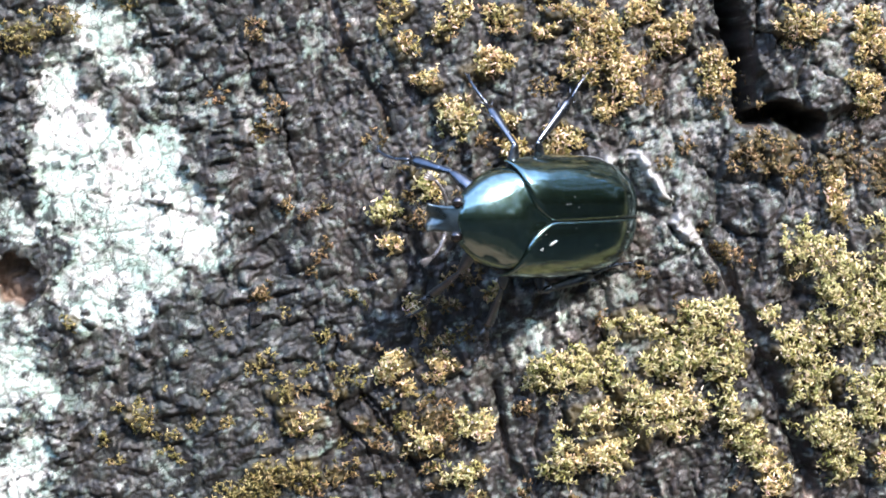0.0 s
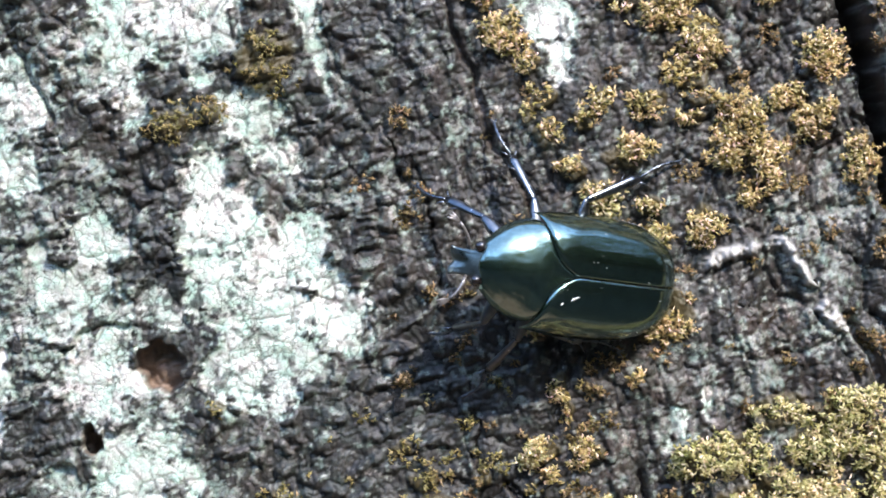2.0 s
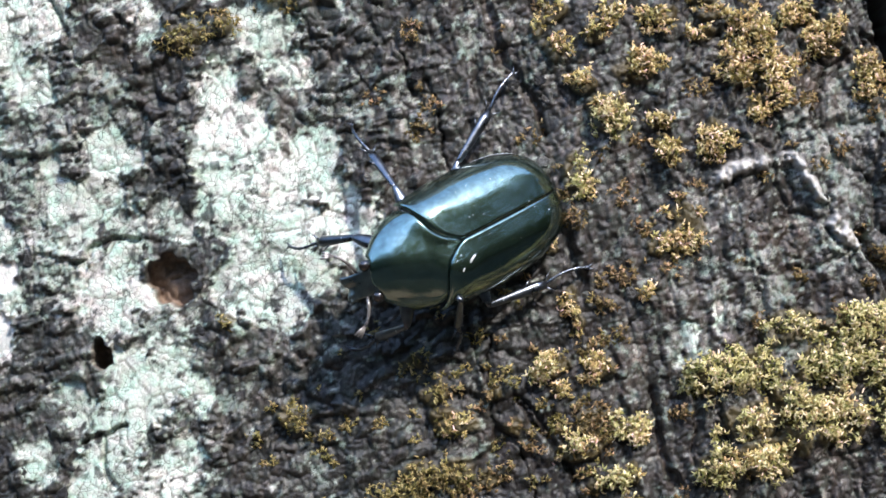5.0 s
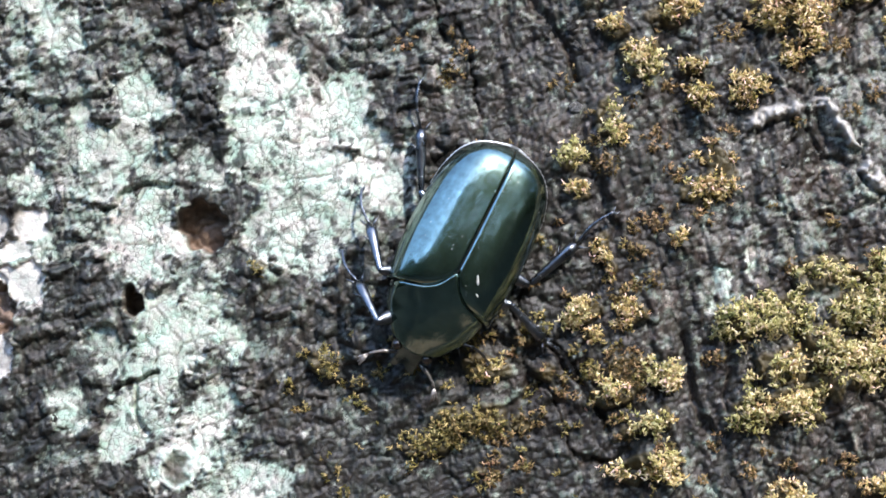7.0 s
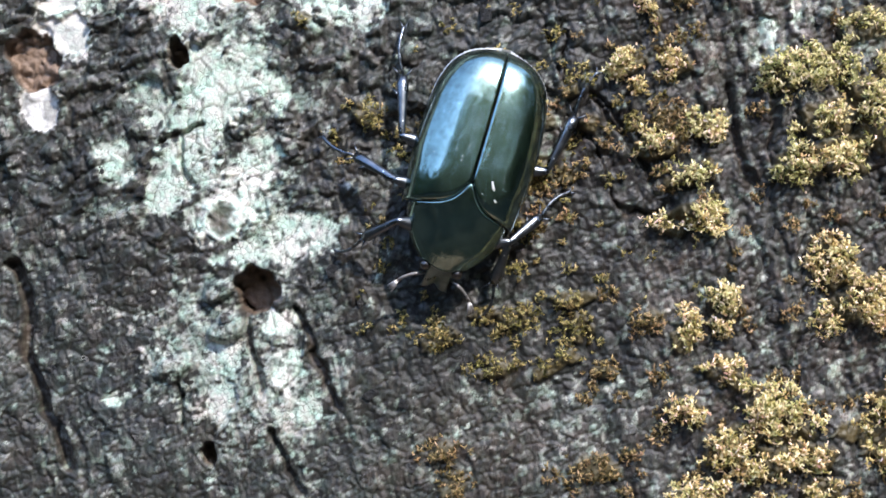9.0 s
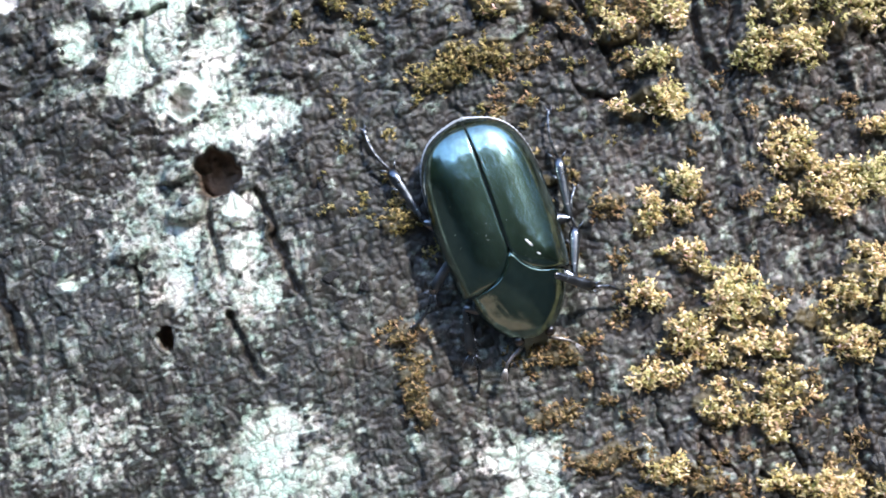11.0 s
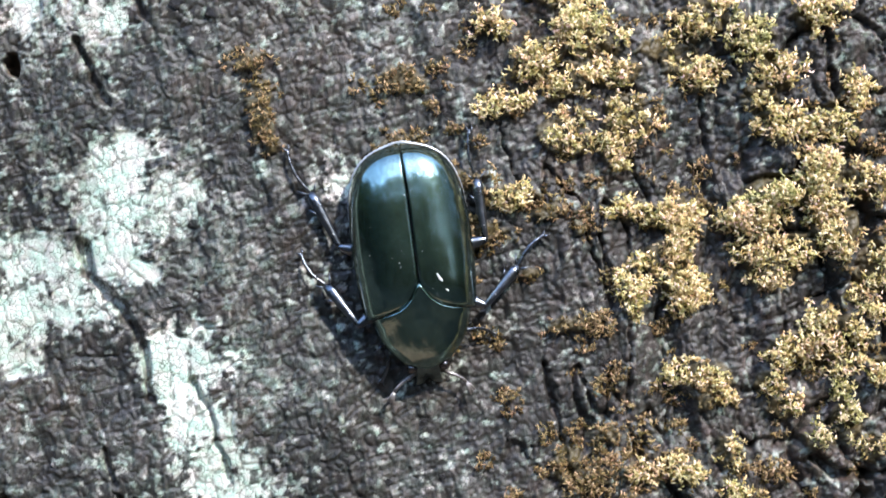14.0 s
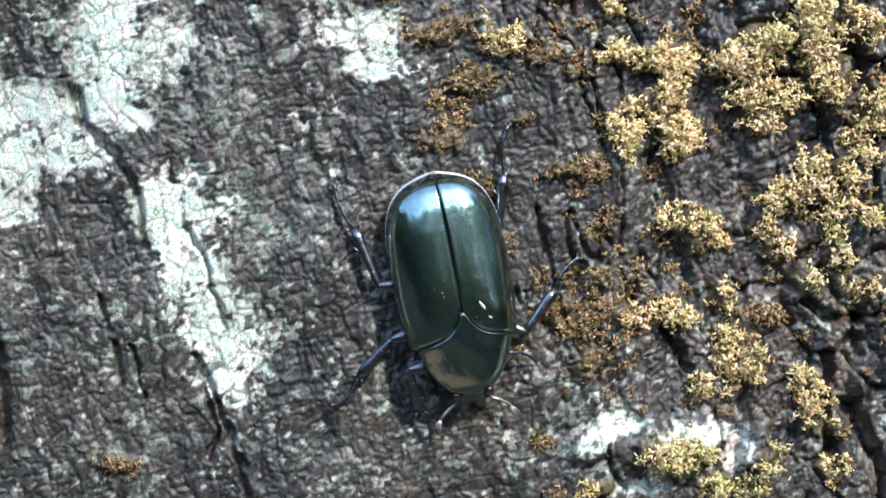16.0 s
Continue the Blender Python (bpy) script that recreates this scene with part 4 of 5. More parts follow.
def tree_trunk():
    """Leaning tree trunk: the near bark with all its relief, and the rest of the stem."""
    root = tagged(new("tree_trunk"), "leaning tree trunk with grey cracked bark, white lichen and moss", "tree trunk", kind="structure")
    root.location = (AXIS_X + math.tan(LEAN) * MID_Z, DEPTH + RADIUS, 0.0)
    h, lichen, wood, mossy, tone, bare = bark_sheet()
    places = on_trunk(PG, QG, h) - np.array(root.location)
    me = grid_mesh("bark", places, ROWS_N, COLUMNS)
    warm = step(PG + 10 * fbm(PG / 18, QG / 30, 95, 3), -30.0, 18.0)
    for name, values in (("bare", bare), ("warm", warm), ("lichen", lichen), ("wood", wood), ("mossy", mossy * 0.8), ("tone", np.clip(tone, 0, 1))):
        me.attributes.new(name, "FLOAT", "POINT").data.foreach_set("value", np.ascontiguousarray(values, np.float32).ravel())
    me.materials.append(BARK)
    ob = new("bark", me)
    ob.parent = root
    # the rest of the stem, a little inside the bark sheet
    along, around = np.meshgrid(np.linspace(-1.42, 3.2, 170), np.linspace(0, 2 * math.pi, 145), indexing="ij")
    rough = 0.006 * fbm(around * 40, along * 22, 81, 4) + 0.012 * fbm(around * 6, along * 2.5, 91, 3)
    flare = 0.25 * np.exp(-(along + 1.3) / 0.25)
    r = (RADIUS - 0.020 + rough) * (1 - 0.03 * np.maximum(along, 0)) + flare
    a, b = r * np.sin(around), RADIUS - r * np.cos(around)
    stem = np.stack([AXIS_X + a * math.cos(LEAN) - along * math.sin(LEAN), DEPTH + b, MID_Z + a * math.sin(LEAN) + along * math.cos(LEAN)], -1)
    me = grid_mesh("stem", stem - np.array(root.location), *along.shape)
    me.attributes.new("tone", "FLOAT", "POINT").data.foreach_set("value", np.clip(0.4 + 25 * rough, 0, 1).astype(np.float32).ravel())
    me.materials.append(BARK)
    stem_ob = new("stem", me)
    stem_ob.parent = root
    return h


BARK_HEIGHT = tree_trunk()


def bark_height(p, q):
    c = np.clip(np.rint((p - P0) / PITCH).astype(int), 0, COLUMNS - 1)
    r = np.clip(np.rint((q - Q0) / PITCH).astype(int), 0, ROWS_N - 1)
    return BARK_HEIGHT[r, c], r, c


# ---- unseen ground and woods all round, added for light and reflections ----
def ground():
    n = 120
    u = np.linspace(-1, 1, n)
    gx, gy = np.meshgrid(np.sign(u) * (np.abs(u) ** 3 * 300 + np.abs(u) * 4), np.sign(u) * (np.abs(u) ** 3 * 300 + np.abs(u) * 4))
    gz = 0.05 * fbm(gx / 1.5, gy / 1.5, 101, 3)
    me = grid_mesh("ground", np.stack([gx, gy, gz], -1), n, n)
    me.materials.append(SHADED_GROUND)
    tagged(new("ground", me), "unseen ground sheet, coloured near-black green as if in forest shade", "ground", kind="structure")
    # unseen dry leaves round the trunk's foot, added for a brown reflection in the shell
    rng = np.random.default_rng(9)
    n = 3600
    ang, away = rng.uniform(0, 2 * math.pi, n), 0.70 + np.abs(rng.normal(0, 0.30, n))
    middle = np.stack([0.28 + away * np.cos(ang), 0.75 + away * np.sin(ang), rng.uniform(0.03, 0.12, n)], -1)
    middle = middle[middle[:, 0] < 0.35 + 0.1 * rng.normal(size=n)]
    n = len(middle)
    spin, size = rng.uniform(0, 2 * math.pi, n), rng.uniform(0.035, 0.075, n)
    a = np.stack([np.cos(spin), np.sin(spin), rng.uniform(-0.5, 0.5, n)], -1) * size[:, None]
    b = np.stack([-np.sin(spin), np.cos(spin), rng.uniform(-0.5, 0.5, n)], -1) * size[:, None] * 0.55
    verts = np.stack([middle - a, middle - b, middle + a, middle + b], 1).reshape(-1, 3)
    me = bpy.data.meshes.new("unseen_litter")
    fill_mesh(me, verts, np.arange(4 * n).reshape(-1, 4), smooth=False)
    me.materials.append(UNSEEN_LITTER)
    tagged(new("unseen_litter", me), "unseen dry brown leaves added at the trunk's foot for the bronze reflection", "leaf litter", kind="stuff")


def wood_screen():
    """Unseen wood edge added behind the camera and around for dark reflections, with an uneven skyline."""
    around, up = np.meshgrid(np.linspace(0, 2 * math.pi, 361), np.linspace(0, 1, 24))
    top = 4.5 + 2.0 * np.clip(-np.cos(around), -0.8, 1) + 1.6 * fbm(around * 5, around * 0 + 2, 111, 4)
    away = 15 + 1.2 * fbm(around * 14, up * 6, 121, 3) - 1.5 * up
    me = grid_mesh("backdrop", np.stack([away * np.cos(around), away * np.sin(around), up * top - 0.2], -1), *around.shape)
    me.materials.append(UNSEEN_WOODS)
    tagged(new("backdrop", me), "unseen dark green wall of trees, added for the shell's dark reflections", "trees", kind="structure")


def leaf_screen():
    """Unseen leaf clumps added to shape sky light and reflections, dense low down and thinning out towards the open
    sky.
    """
    rng = np.random.default_rng(5)
    n = 150000
    turn, rise = rng.uniform(0, 2 * math.pi, n), np.radians(rng.uniform(0, 85, n))
    away = rng.uniform(8.5, 15.5, n)
    way = np.stack([np.cos(rise) * np.cos(turn), np.cos(rise) * np.sin(turn), np.sin(rise)], -1)
    limit = 24 + 14 * way[:, 0] + 9 * fbm(turn * 3, rise * 6, 131, 3)
    keep = rng.uniform(0, 1, n) < np.cos(rise) * step(limit - np.degrees(rise), -13.0, 9.0)
    # the gap in the leaves through which the sun shines, and none behind the trunk
    keep &= (way @ np.array(SUN_DIR) < math.cos(radians(7))) & (way[:, 1] < 0.75)
    way, away = way[keep], away[keep]
    middle = way * away[:, None] + np.array([0, 0, 1.25])
    # and none in the way of the sunlight that falls on the trunk's foot
    off = middle - np.array([0.0, -0.4, 0.05])
    off -= (off @ np.array(SUN_DIR))[:, None] * np.array(SUN_DIR)
    middle = middle[np.linalg.norm(off, axis=1) > 1.3]
    n = len(middle)
    a, b = rng.normal(size=(n, 3)), rng.normal(size=(n, 3))
    a /= np.linalg.norm(a, axis=1)[:, None]
    b -= a * (a * b).sum(1)[:, None]
    b /= np.linalg.norm(b, axis=1)[:, None]
    size = rng.uniform(0.10, 0.28, n)[:, None]
    verts = np.stack([middle - a * size, middle - b * size * 0.6, middle + a * size, middle + b * size * 0.6], 1).reshape(-1, 3)
    me = bpy.data.meshes.new("foliage")
    fill_mesh(me, verts, np.arange(4 * n).reshape(-1, 4), smooth=False)
    me.materials.append(LEAF_SCREEN)
    tagged(new("foliage", me), "unseen green leaves added to shape the sky light and reflections", "foliage", kind="stuff")


ground()
wood_screen()
leaf_screen()


# ---- loose bark flakes, single pieces of the trunk ----
def flake_material():
    m, nodes, links, bsdf = material("bark_flake")
    info = nodes.new("ShaderNodeObjectInfo")
    tone = ramp(nodes, [(0.0, (0.030, 0.028, 0.027)), (0.5, (0.060, 0.057, 0.054)), (0.8, (0.11, 0.105, 0.098)), (1.0, (0.30, 0.29, 0.27))])
    links.new(info.outputs["Random"], tone.inputs[0])
    fine = noise_node(nodes, links, 2.2, 7.0, 0.7)
    grain = ramp(nodes, [(0.3, (0.66, 0.66, 0.66)), (0.7, (1.3, 1.28, 1.25))])
    links.new(fine.outputs[0], grain.inputs[0])
    links.new(mix(nodes, links, 1.0, tone.outputs[0], grain.outputs[0], "MULTIPLY"), bsdf.inputs["Base Color"])
    bsdf.inputs["Roughness"].default_value = 0.5
    bump = nodes.new("ShaderNodeBump")
    bump.inputs["Strength"].default_value, bump.inputs["Distance"].default_value = 0.8, 0.4
    links.new(fine.outputs[0], bump.inputs["Height"])
    links.new(bump.outputs[0], bsdf.inputs["Normal"])
    return m


def flake_mesh(rng, mat):
    """A thin, warped scale of bark with a chipped outline, one unit wide."""
    sides = int(rng.integers(7, 10))
    ang = np.sort(rng.uniform(0, 2 * math.pi, sides) * 0.25 + np.linspace(0, 2 * math.pi, sides, endpoint=False) * 0.97)
    rad = rng.uniform(0.36, 0.56, sides)
    outline = np.stack([rad * np.cos(ang), 1.25 * rad * np.sin(ang)], -1)
    bm = bmesh.new()
    curl = rng.uniform(-0.35, 0.55)
    place = lambda x, y, z: bm.verts.new((x, y, z + curl * x * x + 0.25 * y * x))
    base = [place(x, y, -0.25) for x, y in outline]
    rim = [place(x * 0.97, y * 0.97, 0.12) for x, y in outline]
    crown = [place(x * 0.62, y * 0.62, 0.22 + rng.uniform(-0.04, 0.05)) for x, y in outline]
    middle = place(0, 0, 0.2)
    for k in range(sides):
        n = (k + 1) % sides
        bm.faces.new((base[k], base[n], rim[n], rim[k]))
        bm.faces.new((rim[k], rim[n], crown[n], crown[k]))
        bm.faces.new((crown[k], crown[n], middle))
    me = bpy.data.meshes.new("bark_flake")
    bm.to_mesh(me)
    bm.free()
    me.materials.append(mat)
    return me


def bark_flakes(count):
    rng = np.random.default_rng(33)
    mat = flake_material()
    shapes = [flake_mesh(rng, mat) for _ in range(12)]
    trunk = bpy.data.objects["tree_trunk"]
    made = 0
    while made < count:
        p, q = rng.uniform(-70, 62), rng.uniform(-92, 100)
        h, r, c = bark_height(np.array([p]), np.array([q]))
        clear = max(LICHEN_FIELD[r[0], c[0]], GOLD_FIELD[r[0], c[0]], GREEN_FIELD[r[0], c[0]]) < -0.25
        if not clear or h[0] < -1.5:
            continue
        size = rng.uniform(0.8, 1.8)
        ob = new("bark_flake", shapes[int(rng.integers(0, 12))])
        ob.parent = trunk
        tilt = Euler((radians(90 + rng.uniform(-22, 22)), rng.uniform(-0.35, 0.35), rng.uniform(-0.25, 0.25)))
        spin = Matrix.Rotation(rng.uniform(0, 2 * math.pi), 4, "Z")
        ob.matrix_basis = Matrix.Translation(Vector(on_trunk(p, q, h[0] - 0.2)) - trunk.location) @ tilt.to_matrix().to_4x4() @ spin @ Matrix.Diagonal((size * 1e-3, size * 1e-3, size * 0.9e-3, 1))
        made += 1


# ---- moss: many small curled leaves on the bark ----
def moss_patch(patches, mat, label, density, size, tall, seed):
    rng = np.random.default_rng(seed)
    spots = []
    for p, q, a, b in patches:
        n = int(density * math.pi * a * b * 2.1)
        ang, rad = rng.uniform(0, 2 * math.pi, n), np.sqrt(rng.uniform(0, 1, n)) * 1.45
        spots.append(np.stack([p + a * rad * np.cos(ang), q + b * rad * np.sin(ang), 1 - rad ** 2], -1))
    spots = np.concatenate(spots)
    # one sprig to each small square, so that patches that overlap grow no denser
    key = np.floor(spots[:, 0] / size * 1.6).astype(np.int64) * 100003 + np.floor(spots[:, 1] / size * 1.6).astype(np.int64)
    spots = spots[np.unique(key, return_index=True)[1]]
    spots = spots[(np.abs(spots[:, 0]) < 79) & (np.abs(spots[:, 1]) < 100)]
    # small domed cushions with gaps between them
    u, v = spots[:, 0] + 0.8 * fbm(spots[:, 0] / 2, spots[:, 1] / 2, 240, 2), spots[:, 1] + 0.8 * fbm(spots[:, 0] / 2, spots[:, 1] / 2, 250, 2)
    near, _, who, _ = cells(u / 1.55, v / 1.3, 260)
    domed = np.sqrt(np.clip(1 - (near / 0.72) ** 2, 0, 1))
    core = spots[:, 2]
    keep = 0.75 * core + 1.0 * fbm(u / 1.3, v / 1.1, 200, 2) + 0.8 * fbm(u / 4.5, v / 5.0, 230, 2) + 1.1 * (domed - 0.5) + 0.7 * (who - 0.5) > 0.43
    spots, domed, who, core = spots[keep], domed[keep], who[keep], core[keep]
    h, _, _ = bark_height(spots[:, 0], spots[:, 1])
    rise = tall * np.clip(0.10 + 0.62 * domed + 0.25 * core, 0.05, 1.0) * (0.55 + 0.7 * who) * rng.uniform(0.8, 1.15, len(spots))
    leaves = 7
    n = len(spots) * leaves
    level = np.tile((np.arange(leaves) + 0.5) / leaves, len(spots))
    lean_p, lean_q = (np.repeat(rng.normal(0, 0.30, len(spots)), leaves) for _ in range(2))
    high = np.repeat(rise, leaves) * level
    p, q = np.repeat(spots[:, 0], leaves) + lean_p * high, np.repeat(spots[:, 1], leaves) + lean_q * high
    base = np.repeat(h, leaves) + high - 0.05
    ang, lift = rng.uniform(0, 2 * math.pi, n), rng.uniform(0.2, 1.3, n)
    length, wide = size * rng.uniform(0.65, 1.35, n), size * rng.uniform(0.22, 0.40, n)
    curl, side = rng.uniform(0.8, 2.6, n), rng.uniform(-0.2, 0.2, n) * size
    twist = rng.normal(0, 0.9, n)
    # low leaves and the gaps between cushions get the darker colour
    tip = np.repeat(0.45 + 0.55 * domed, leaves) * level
    verts, tips, facing = np.zeros((n, 8, 3)), np.zeros((n, 8)), np.zeros((n, 8, 3))
    px, py, pz = p + side * np.cos(ang), q + side * np.sin(ang), base
    for k, spread in enumerate((0.7, 1.0, 0.85, 0.25)):
        along = k / 3
        dx, dy = np.cos(ang + twist * along), np.sin(ang + twist * along)
        steep = lift - curl * along
        if k:
            px, py, pz = px + dx * np.cos(steep) * length / 3, py + dy * np.cos(steep) * length / 3, pz + np.sin(steep) * length / 3
        for s, sign in enumerate((-1, 1)):
            off = sign * 0.5 * wide * spread
            verts[:, 2 * k + s] = np.stack([px - dy * off, py + dx * off, pz + 0.3 * np.abs(off)], -1)
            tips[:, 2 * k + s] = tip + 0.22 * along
            facing[:, 2 * k + s] = np.stack([0.45 * dx + lean_p, np.full(n, -0.75), 0.45 * dy + lean_q], -1)
    verts = verts.reshape(-1, 3)
    world_co = on_trunk(verts[:, 0], verts[:, 1], verts[:, 2])
    first = np.arange(n)[:, None] * 8
    quads = np.concatenate([first + np.array([1, 0, 2, 3]) + 2 * k for k in range(3)], 1).reshape(-1, 4)
    middle = world_co.mean(0)
    me = bpy.data.meshes.new("moss_patch")
    fill_mesh(me, world_co - middle, quads, smooth=True)
    facing = facing.reshape(-1, 3)
    me.normals_split_custom_set_from_vertices((facing / np.linalg.norm(facing, axis=1)[:, None]).tolist())
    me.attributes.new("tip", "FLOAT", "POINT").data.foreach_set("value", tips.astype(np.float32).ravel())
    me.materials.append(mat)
    ob = new("moss_patch", me)
    ob.location = middle
    tagged(ob, label, "moss", "moss on the bark", "stuff")


def dull(v):
    """The moss on the lichen side is olive and low."""
    return v[0] < -5 and v[1] > -3


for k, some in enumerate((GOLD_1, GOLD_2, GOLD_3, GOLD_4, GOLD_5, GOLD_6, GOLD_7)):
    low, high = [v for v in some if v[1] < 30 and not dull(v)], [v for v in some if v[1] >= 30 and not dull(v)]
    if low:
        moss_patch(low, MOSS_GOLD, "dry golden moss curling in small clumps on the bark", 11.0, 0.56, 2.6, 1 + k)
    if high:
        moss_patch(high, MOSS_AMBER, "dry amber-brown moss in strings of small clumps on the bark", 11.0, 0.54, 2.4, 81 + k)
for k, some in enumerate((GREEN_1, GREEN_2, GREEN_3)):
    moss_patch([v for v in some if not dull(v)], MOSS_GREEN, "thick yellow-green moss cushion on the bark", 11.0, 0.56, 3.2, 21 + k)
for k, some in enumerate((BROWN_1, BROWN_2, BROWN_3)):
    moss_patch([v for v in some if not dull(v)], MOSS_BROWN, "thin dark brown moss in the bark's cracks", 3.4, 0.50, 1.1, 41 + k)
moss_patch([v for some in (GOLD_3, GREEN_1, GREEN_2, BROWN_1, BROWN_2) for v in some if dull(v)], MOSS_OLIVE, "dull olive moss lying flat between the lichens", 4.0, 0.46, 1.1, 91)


rng = np.random.default_rng(77)
STREWN = [(float(p), float(q), float(a), float(0.8 * a)) for p, q, a in zip(rng.uniform(-8, 62, 330), rng.uniform(-95, 80, 330), rng.uniform(0.6, 1.7, 330))]
for k in range(3):
    moss_patch(STREWN[110 * k:110 * k + 110], MOSS_BROWN, "thin dark brown moss strewn over the bark", 6.0, 0.50, 0.9, 61 + k)


TUFTS = [(float(p), float(q), float(a), float(0.8 * a)) for p, q, a in zip(rng.uniform(-32, 14, 110), rng.uniform(4, 46, 110), rng.uniform(0.4, 1.1, 110))]
moss_patch(TUFTS, MOSS_OLIVE, "tiny tufts of dull green moss in the bark's cracks", 6.0, 0.44, 0.9, 71)

# looser brown fuzz low on the mossy side: middle, half width, half height, number of tufts
rng = np.random.default_rng(78)
FUZZ = []
for p, q, wide, high, number in [(9.5, -65.5, 7.2, 6.8, 26), (19.9, -56.7, 4.5, 3.8, 10), (-3.8, -34.9, 3.4, 5.4, 8), (27.8, -70.4, 3.5, 6.2, 8), (9.6, -45.5, 2.0, 2.0, 3), (24.6, -31.8, 2.7, 4.1, 6)]:
    for _ in range(number):
        size = rng.uniform(0.7, 1.7)
        FUZZ.append((float(rng.normal(p, 0.55 * wide)), float(rng.normal(q, 0.55 * high)), float(size), float(0.8 * size)))
moss_patch(FUZZ, MOSS_RUST, "loose rusty-brown moss fuzz over the lower bark", 5.0, 0.50, 1.2, 75)



# ---- the beetle: x ahead, y to its left, z away from the bark (millimetres) ----
FLOOR = 2.3


def smooth_curve(xs, ys, x):
    """A soft curve through a few points."""
    dense = np.linspace(xs[0], xs[-1], 401)
    xs, ys = np.array(xs, float), np.array(ys, float)
    gap = np.diff(xs)
    rise = np.diff(ys) / gap
    slope = np.concatenate([rise[:1], (rise[:-1] * gap[1:] + rise[1:] * gap[:-1]) / (gap[1:] + gap[:-1]), rise[-1:]])
    k = np.clip(np.searchsorted(xs, dense, "right") - 1, 0, len(gap) - 1)
    u = (dense - xs[k]) / gap[k]
    v = ys[k] * (1 + 2 * u) * (1 - u) ** 2 + ys[k + 1] * u * u * (3 - 2 * u) + gap[k] * (slope[k] * u * (1 - u) ** 2 - slope[k + 1] * u * u * (1 - u))
    kernel = np.hanning(41)
    kernel /= kernel.sum()
    padded = np.concatenate([2 * v[0] - v[20:0:-1], v, 2 * v[-1] - v[-2:-22:-1]])
    return np.interp(x, dense, np.convolve(padded, kernel, "valid"))


def half_width(x):
    return smooth_curve((-16.9, -16.4, -15.6, -14.2, -12.0, -8.0, -3.0, 1.0, 4.0), (0.6, 2.6, 4.2, 5.6, 6.6, 7.2, 7.35, 7.1, 6.7), x)


def collar_width(x):
    return smooth_curve((-0.5, 3.0, 5.0, 7.5, 9.5, 10.6), (6.2, 6.2, 5.85, 4.75, 3.0, 1.85), x)


def top(x):
    return smooth_curve((-16.9, -16.4, -15.4, -13.3, -10.5, -7.0, -1.0, 3.0, 6.5, 9.0, 10.6), (0.5, 2.1, 3.4, 4.35, 4.8, 4.98, 5.0, 4.6, 3.6, 2.3, 0.7), x)


def lobe(y):
    """The hind edge of the neck shield, drawn out to a point in the middle."""
    return 3.4 * (1 - np.exp(-(np.sqrt(y * y + 0.05) - 0.22) / 1.25)) + 0.012 * y * y


def dome(x, s):
    return FLOOR + top(x) * (1 - np.abs(s) ** 3.0) ** 0.5


def surface_part(name, grid, mat, parent, label="", skirt=0.5):
    """A shell plate from rows of places, with its rims turned under."""
    bm = bmesh.new()
    rows, columns = grid.shape[:2]
    wide = np.zeros((rows + 2, columns + 2, 3))
    wide[1:-1, 1:-1] = grid
    wide[0, 1:-1], wide[-1, 1:-1] = grid[0], grid[-1]
    wide[:, 0], wide[:, -1] = wide[:, 1], wide[:, -2]
    low = np.ones((rows + 2, columns + 2), bool)
    low[1:-1, 1:-1] = False
    wide[low, 2] -= skirt
    middle = grid.reshape(-1, 3).mean(0)
    wide[low, 0] += (middle[0] - wide[low, 0]) * 0.012
    wide[low, 1] += (middle[1] - wide[low, 1]) * 0.02
    vs = [[bm.verts.new(Vector(c) * 0.001) for c in row] for row in wide]
    for i in range(rows + 1):
        for j in range(columns + 1):
            bm.faces.new((vs[i][j], vs[i][j + 1], vs[i + 1][j + 1], vs[i + 1][j]))
    bmesh.ops.remove_doubles(bm, verts=bm.verts, dist=1e-6)
    return part(name, bm, mat, parent, label)


